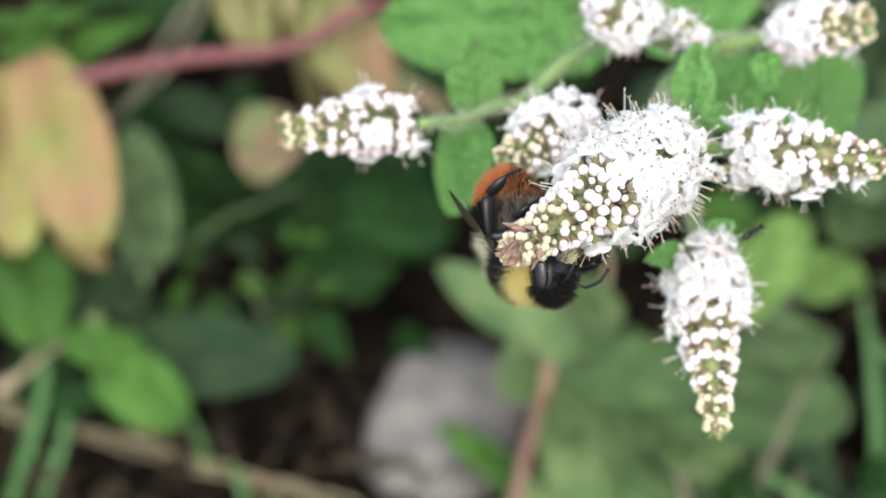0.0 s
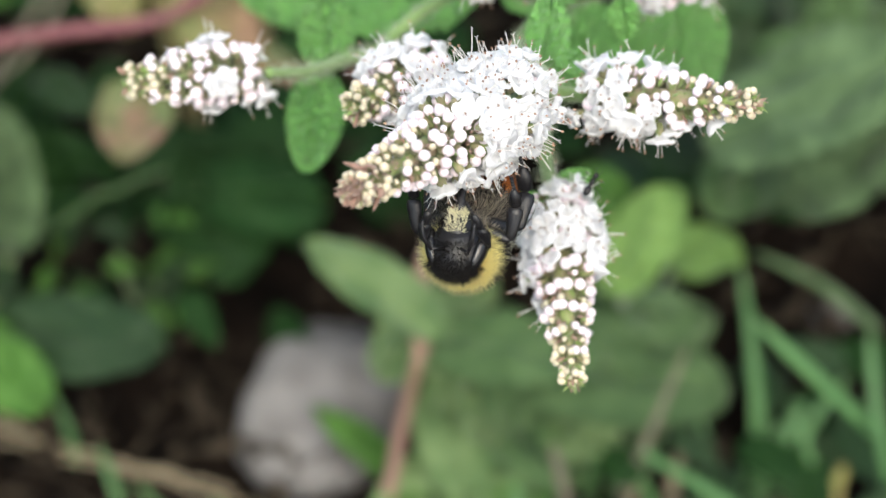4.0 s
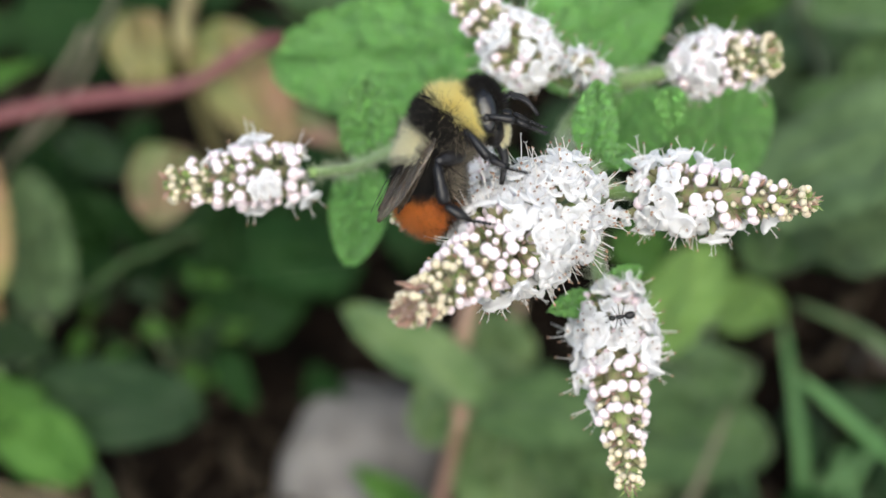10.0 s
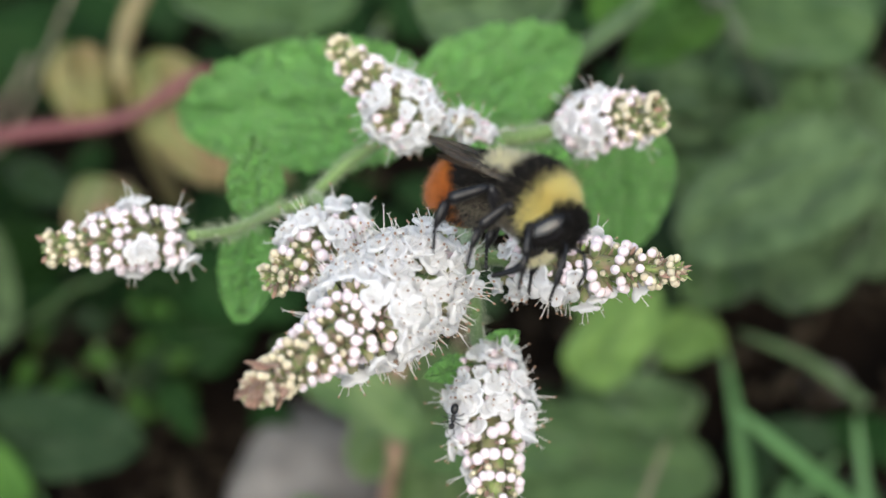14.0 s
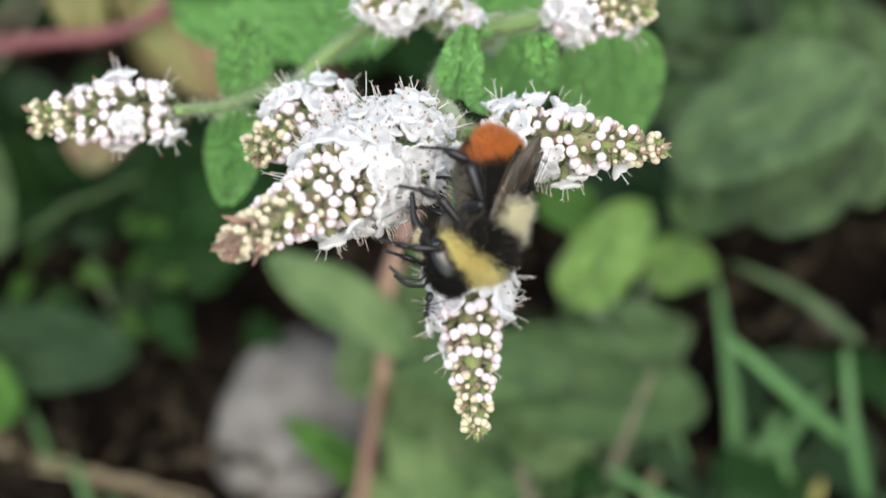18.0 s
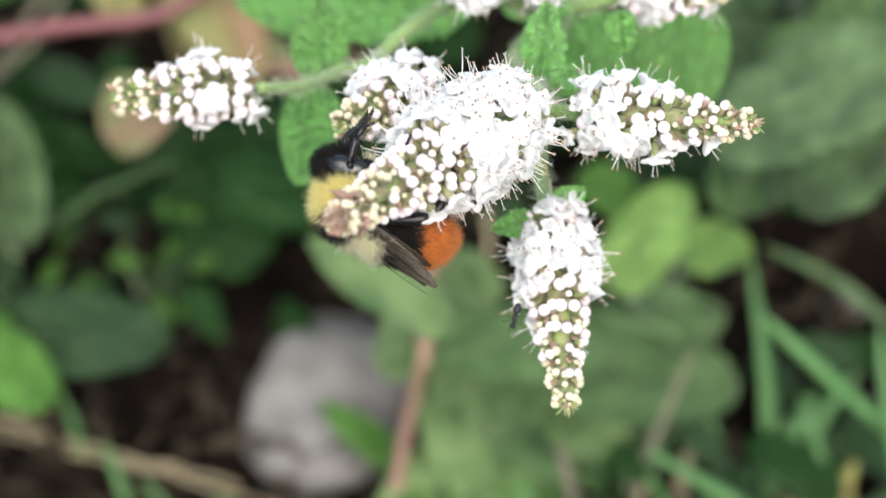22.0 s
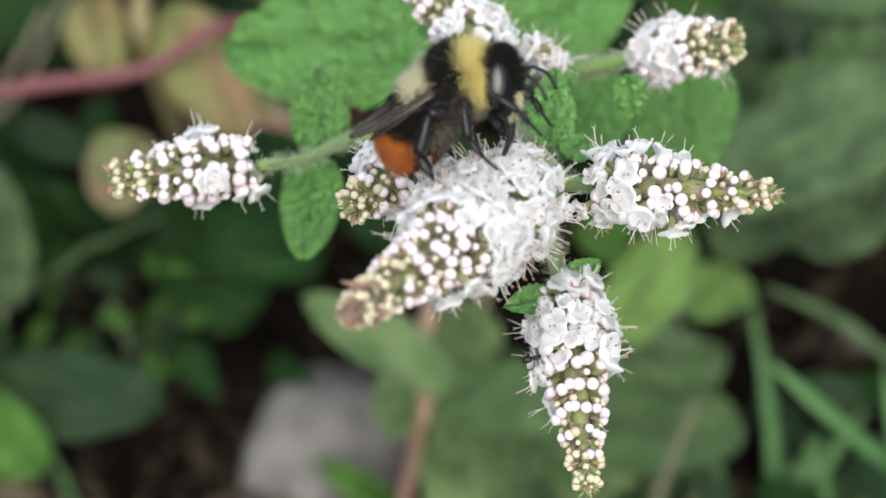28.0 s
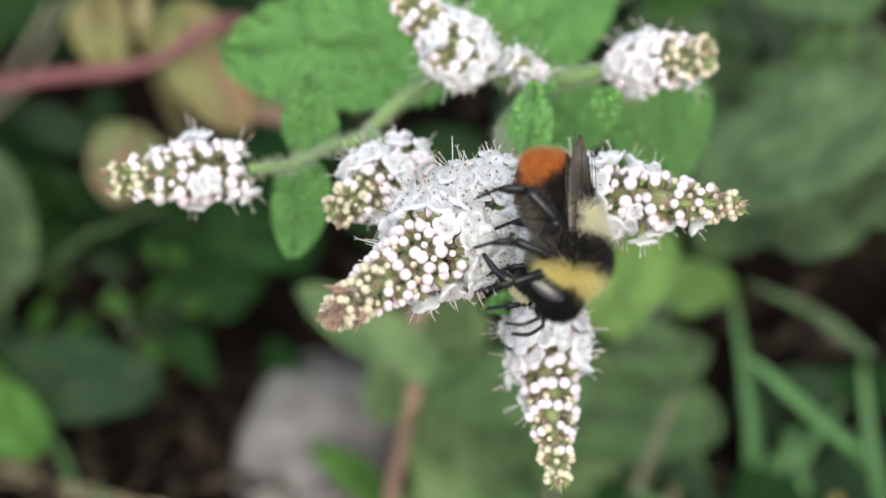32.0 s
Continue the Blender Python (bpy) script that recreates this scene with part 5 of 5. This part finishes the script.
# ---- the small black ant on the hanging spike ----
def build_ant():
    ant = holder("ant", (0, 0, 0), "tiny shiny black ant on white flowers", "ant")
    V = lambda x, y, z: Vector((x, y, z)) * MM
    for nm, c, r in (("head", (0.75, 0, 0.45), (0.24, 0.22, 0.2)), ("thorax", (0.2, 0, 0.45), (0.34, 0.17, 0.18)), ("abdomen", (-0.5, 0, 0.45), (0.42, 0.29, 0.28))):
        bm = bmesh.new()
        blob(bm, V(*c), [k * MM for k in r], 12, 8)
        part(nm, bm, M_CHITIN, ant)
    for x in (0.4, 0.2, 0.0):
        for g in (-1, 1):
            bm = bmesh.new()
            tube(bm, [V(x, g * 0.1, 0.4), V(x * 1.6 - 0.1, g * 0.5, 0.55), V(x * 2.4 - 0.3, g * 0.8, 0.0)], [0.04 * MM, 0.03 * MM], 5)
            part("leg", bm, M_CHITIN, ant)
    for g in (-1, 1):
        bm = bmesh.new()
        tube(bm, [V(0.9, g * 0.08, 0.5), V(1.1, g * 0.25, 0.65), V(1.35, g * 0.2, 0.45)], [0.03 * MM, 0.025 * MM], 5)
        part("antenna", bm, M_CHITIN, ant)
    return ant


ANT = build_ant()

BEE_PATH = [
    (0.0, -0.00393, -0.01225, 0.12996, 138.7, -6.9, -57.7),
    (0.5, -0.00233, -0.01284, 0.12954, 131.0, -14.3, -55.8),
    (1.0, -0.00253, -0.01201, 0.12890, 150.1, -26.2, -67.1),
    (1.5, 0.00031, -0.01210, 0.12884, 144.1, -26.3, -58.3),
    (2.0, 0.00140, -0.01338, 0.12794, 132.2, -10.1, -35.6),
    (2.5, 0.00261, -0.01226, 0.12873, 119.8, -18.1, -27.0),
    (3.0, 0.00444, -0.01276, 0.12960, 120.9, -22.4, 0.7),
    (3.5, 0.00328, -0.01418, 0.12738, 178.5, -28.0, -86.2),
    (4.5, 0.00207, -0.01319, 0.12807, -159.0, -31.1, -113.2),
    (5.5, 0.00080, -0.01167, 0.12792, -136.6, -20.5, -143.6),
    (6.0, -0.00100, -0.00944, 0.12792, -115.4, -31.7, 146.2),
    (6.5, -0.00371, -0.00812, 0.13040, -109.1, -33.4, 134.8),
    (7.0, -0.00395, -0.00857, 0.13131, -109.4, -35.8, 135.8),
    (7.5, -0.00497, -0.00611, 0.13059, -90.4, -52.3, 108.6),
    (8.0, -0.00427, -0.00572, 0.13208, -103.1, -43.6, 122.5),
    (8.5, -0.00548, -0.00421, 0.13192, -94.7, -46.0, 107.4),
    (9.0, -0.00571, -0.00239, 0.13320, -73.3, -57.0, 61.8),
    (9.5, -0.00341, -0.00059, 0.13568, -78.7, -39.7, 70.0),
    (10.0, -0.00238, -0.00248, 0.13924, -59.2, -32.0, 43.1),
    (10.5, -0.00019, -0.00189, 0.13965, -55.8, -28.4, 35.5),
    (11.0, 0.00021, -0.00109, 0.14021, -53.3, -23.9, 28.1),
    (11.5, 0.00250, 0.00040, 0.14126, -49.8, -23.0, 14.6),
    (12.0, 0.00236, 0.00178, 0.13978, -31.4, -37.6, -22.6),
    (12.5, 0.00386, 0.00075, 0.14029, -24.7, -30.5, -28.5),
    (13.0, 0.00879, -0.00167, 0.14103, -30.9, -20.4, -49.4),
    (13.5, 0.00958, -0.00277, 0.14148, -39.1, -20.3, -45.0),
    (14.0, 0.01273, -0.00429, 0.14163, -56.3, -6.7, -42.4),
    (14.5, 0.01324, -0.00643, 0.14136, -63.7, 2.6, -50.6),
    (15.5, 0.01279, -0.00806, 0.14022, -83.7, -0.9, -63.7),
    (16.5, 0.01219, -0.00960, 0.13914, -80.3, -4.3, -79.6),
    (17.0, 0.01275, -0.01089, 0.13823, -92.6, 27.0, -105.6),
    (17.5, 0.01095, -0.01329, 0.13655, -96.2, 25.9, -112.0),
    (18.0, 0.01057, -0.01377, 0.13500, -100.8, 22.4, -124.3),
    (18.5, 0.00859, -0.01432, 0.13216, -111.1, 17.5, -128.5),
    (19.0, 0.00498, -0.01475, 0.12942, -126.5, 5.7, -156.2),
    (19.5, 0.00184, -0.01359, 0.12902, -129.6, -7.8, -179.8),
    (20.0, -0.00018, -0.01316, 0.12932, -133.5, -9.4, 160.8),
    (20.5, -0.00093, -0.01280, 0.12957, -136.8, -8.1, 162.7),
    (21.0, -0.00127, -0.01201, 0.12890, -140.6, -13.0, 155.0),
    (21.5, -0.00372, -0.01028, 0.12889, -125.8, -18.4, 144.7),
    (22.0, -0.00474, -0.01055, 0.13114, -110.8, -28.9, 143.1),
    (22.5, -0.00703, -0.00789, 0.13057, -100.2, -39.9, 119.4),
    (23.0, -0.00560, -0.00654, 0.13273, -95.8, -42.3, 105.4),
    (23.5, -0.00714, -0.00418, 0.13316, -85.8, -43.0, 92.3),
    (24.0, -0.00635, -0.00412, 0.13320, -81.2, -40.2, 84.1),
    (24.5, -0.00530, -0.00379, 0.13466, -91.0, -40.0, 78.9),
    (25.0, -0.00600, -0.00381, 0.13464, -89.1, -39.2, 75.4),
    (25.5, -0.00540, -0.00134, 0.13638, -89.4, -39.4, 75.1),
    (26.0, -0.00350, -0.00150, 0.13748, -80.8, -35.9, 56.7),
    (26.5, -0.00063, -0.00088, 0.13792, -58.2, -36.2, 38.4),
    (27.5, 0.00086, 0.00032, 0.13876, -47.7, -33.2, 15.1),
    (28.5, 0.00239, 0.00073, 0.14027, -41.9, -29.0, -4.6),
    (29.0, 0.00081, -0.00088, 0.14158, 0.1, -38.5, -90.3),
    (29.5, 0.00169, -0.00138, 0.14123, 0.2, -38.5, -90.3),
    (30.0, 0.00311, -0.00189, 0.14087, -24.3, -26.5, -48.7),
    (30.5, 0.00564, -0.00176, 0.14096, -28.3, -18.8, -49.4),
    (31.0, 0.00560, -0.00450, 0.14027, -30.0, 8.6, -50.8),
    (31.5, 0.00802, -0.00791, 0.14032, -52.3, 4.6, -59.3),
    (32.0, 0.01026, -0.01295, 0.13923, -84.6, 21.6, -98.8),
]
ANT_PATH = [
    (0.0, 0.01273, -0.00415, 0.12342, 31.0, -16.2, 27.9),
    (2.0, 0.01235, -0.00398, 0.12353, 19.3, -30.2, 56.8),
    (6.0, 0.01087, -0.00591, 0.12340, 19.8, -29.9, 54.7),
    (9.0, 0.01069, -0.00654, 0.12297, -31.2, -16.7, 154.7),
    (12.0, 0.00773, -0.00783, 0.12207, -14.4, 31.7, -113.3),
    (14.0, 0.00716, -0.00817, 0.12060, -7.9, 33.5, -101.9),
    (17.0, 0.00697, -0.00802, 0.11949, -7.7, 33.5, -101.2),
    (20.0, 0.00680, -0.00992, 0.11816, -5.9, 33.2, -99.9),
    (23.0, 0.00691, -0.01063, 0.11766, -12.1, 32.5, -112.2),
    (26.0, 0.00716, -0.01081, 0.11753, -18.2, 29.5, -124.4),
    (29.0, 0.00695, -0.00639, 0.11819, 18.5, -29.0, 55.0),
    (32.0, 0.00715, -0.00622, 0.11831, 6.0, -33.2, 78.8),
]


# how far the head is bowed towards the flowers: seconds, degrees
NODS = ((0, 10), (3, 12), (5.5, 25), (6.5, 34), (8.5, 34), (9.5, 22), (10.5, 8), (12, 0), (16, 4), (18, 8), (20, 20), (22, 34), (24.5, 28), (26, 12), (28, 0), (32, 0))


def motions():
    neck = Vector((1.6, 0, -0.6)) * MM
    rows = []
    for t, a in NODS:
        p = neck - Matrix.Rotation(radians(a), 3, "Y") @ neck
        rows.append((t, pose(p.x, p.y, p.z, 0, a, 0)))
    walk(HEAD, rows)
    walk(BEE, [(t, pose(*m)) for t, *m in BEE_PATH])
    walk(ANT, [(t, pose(*m)) for t, *m in ANT_PATH])
    for k, (leg, hip, g) in enumerate(LEGS):
        rows = []
        for i in range(65):
            t = i / 2
            a = 9 * math.sin(t * 2.1 + k * 2.4) + 5 * math.sin(t * 3.7 + k * 1.3)
            b = 6 * math.sin(t * 1.7 + k * 3.1)
            rows.append((t, Matrix.Translation(hip) @ Euler((radians(b), 0, radians(a))).to_matrix().to_4x4()))
        walk(leg, rows)


motions()
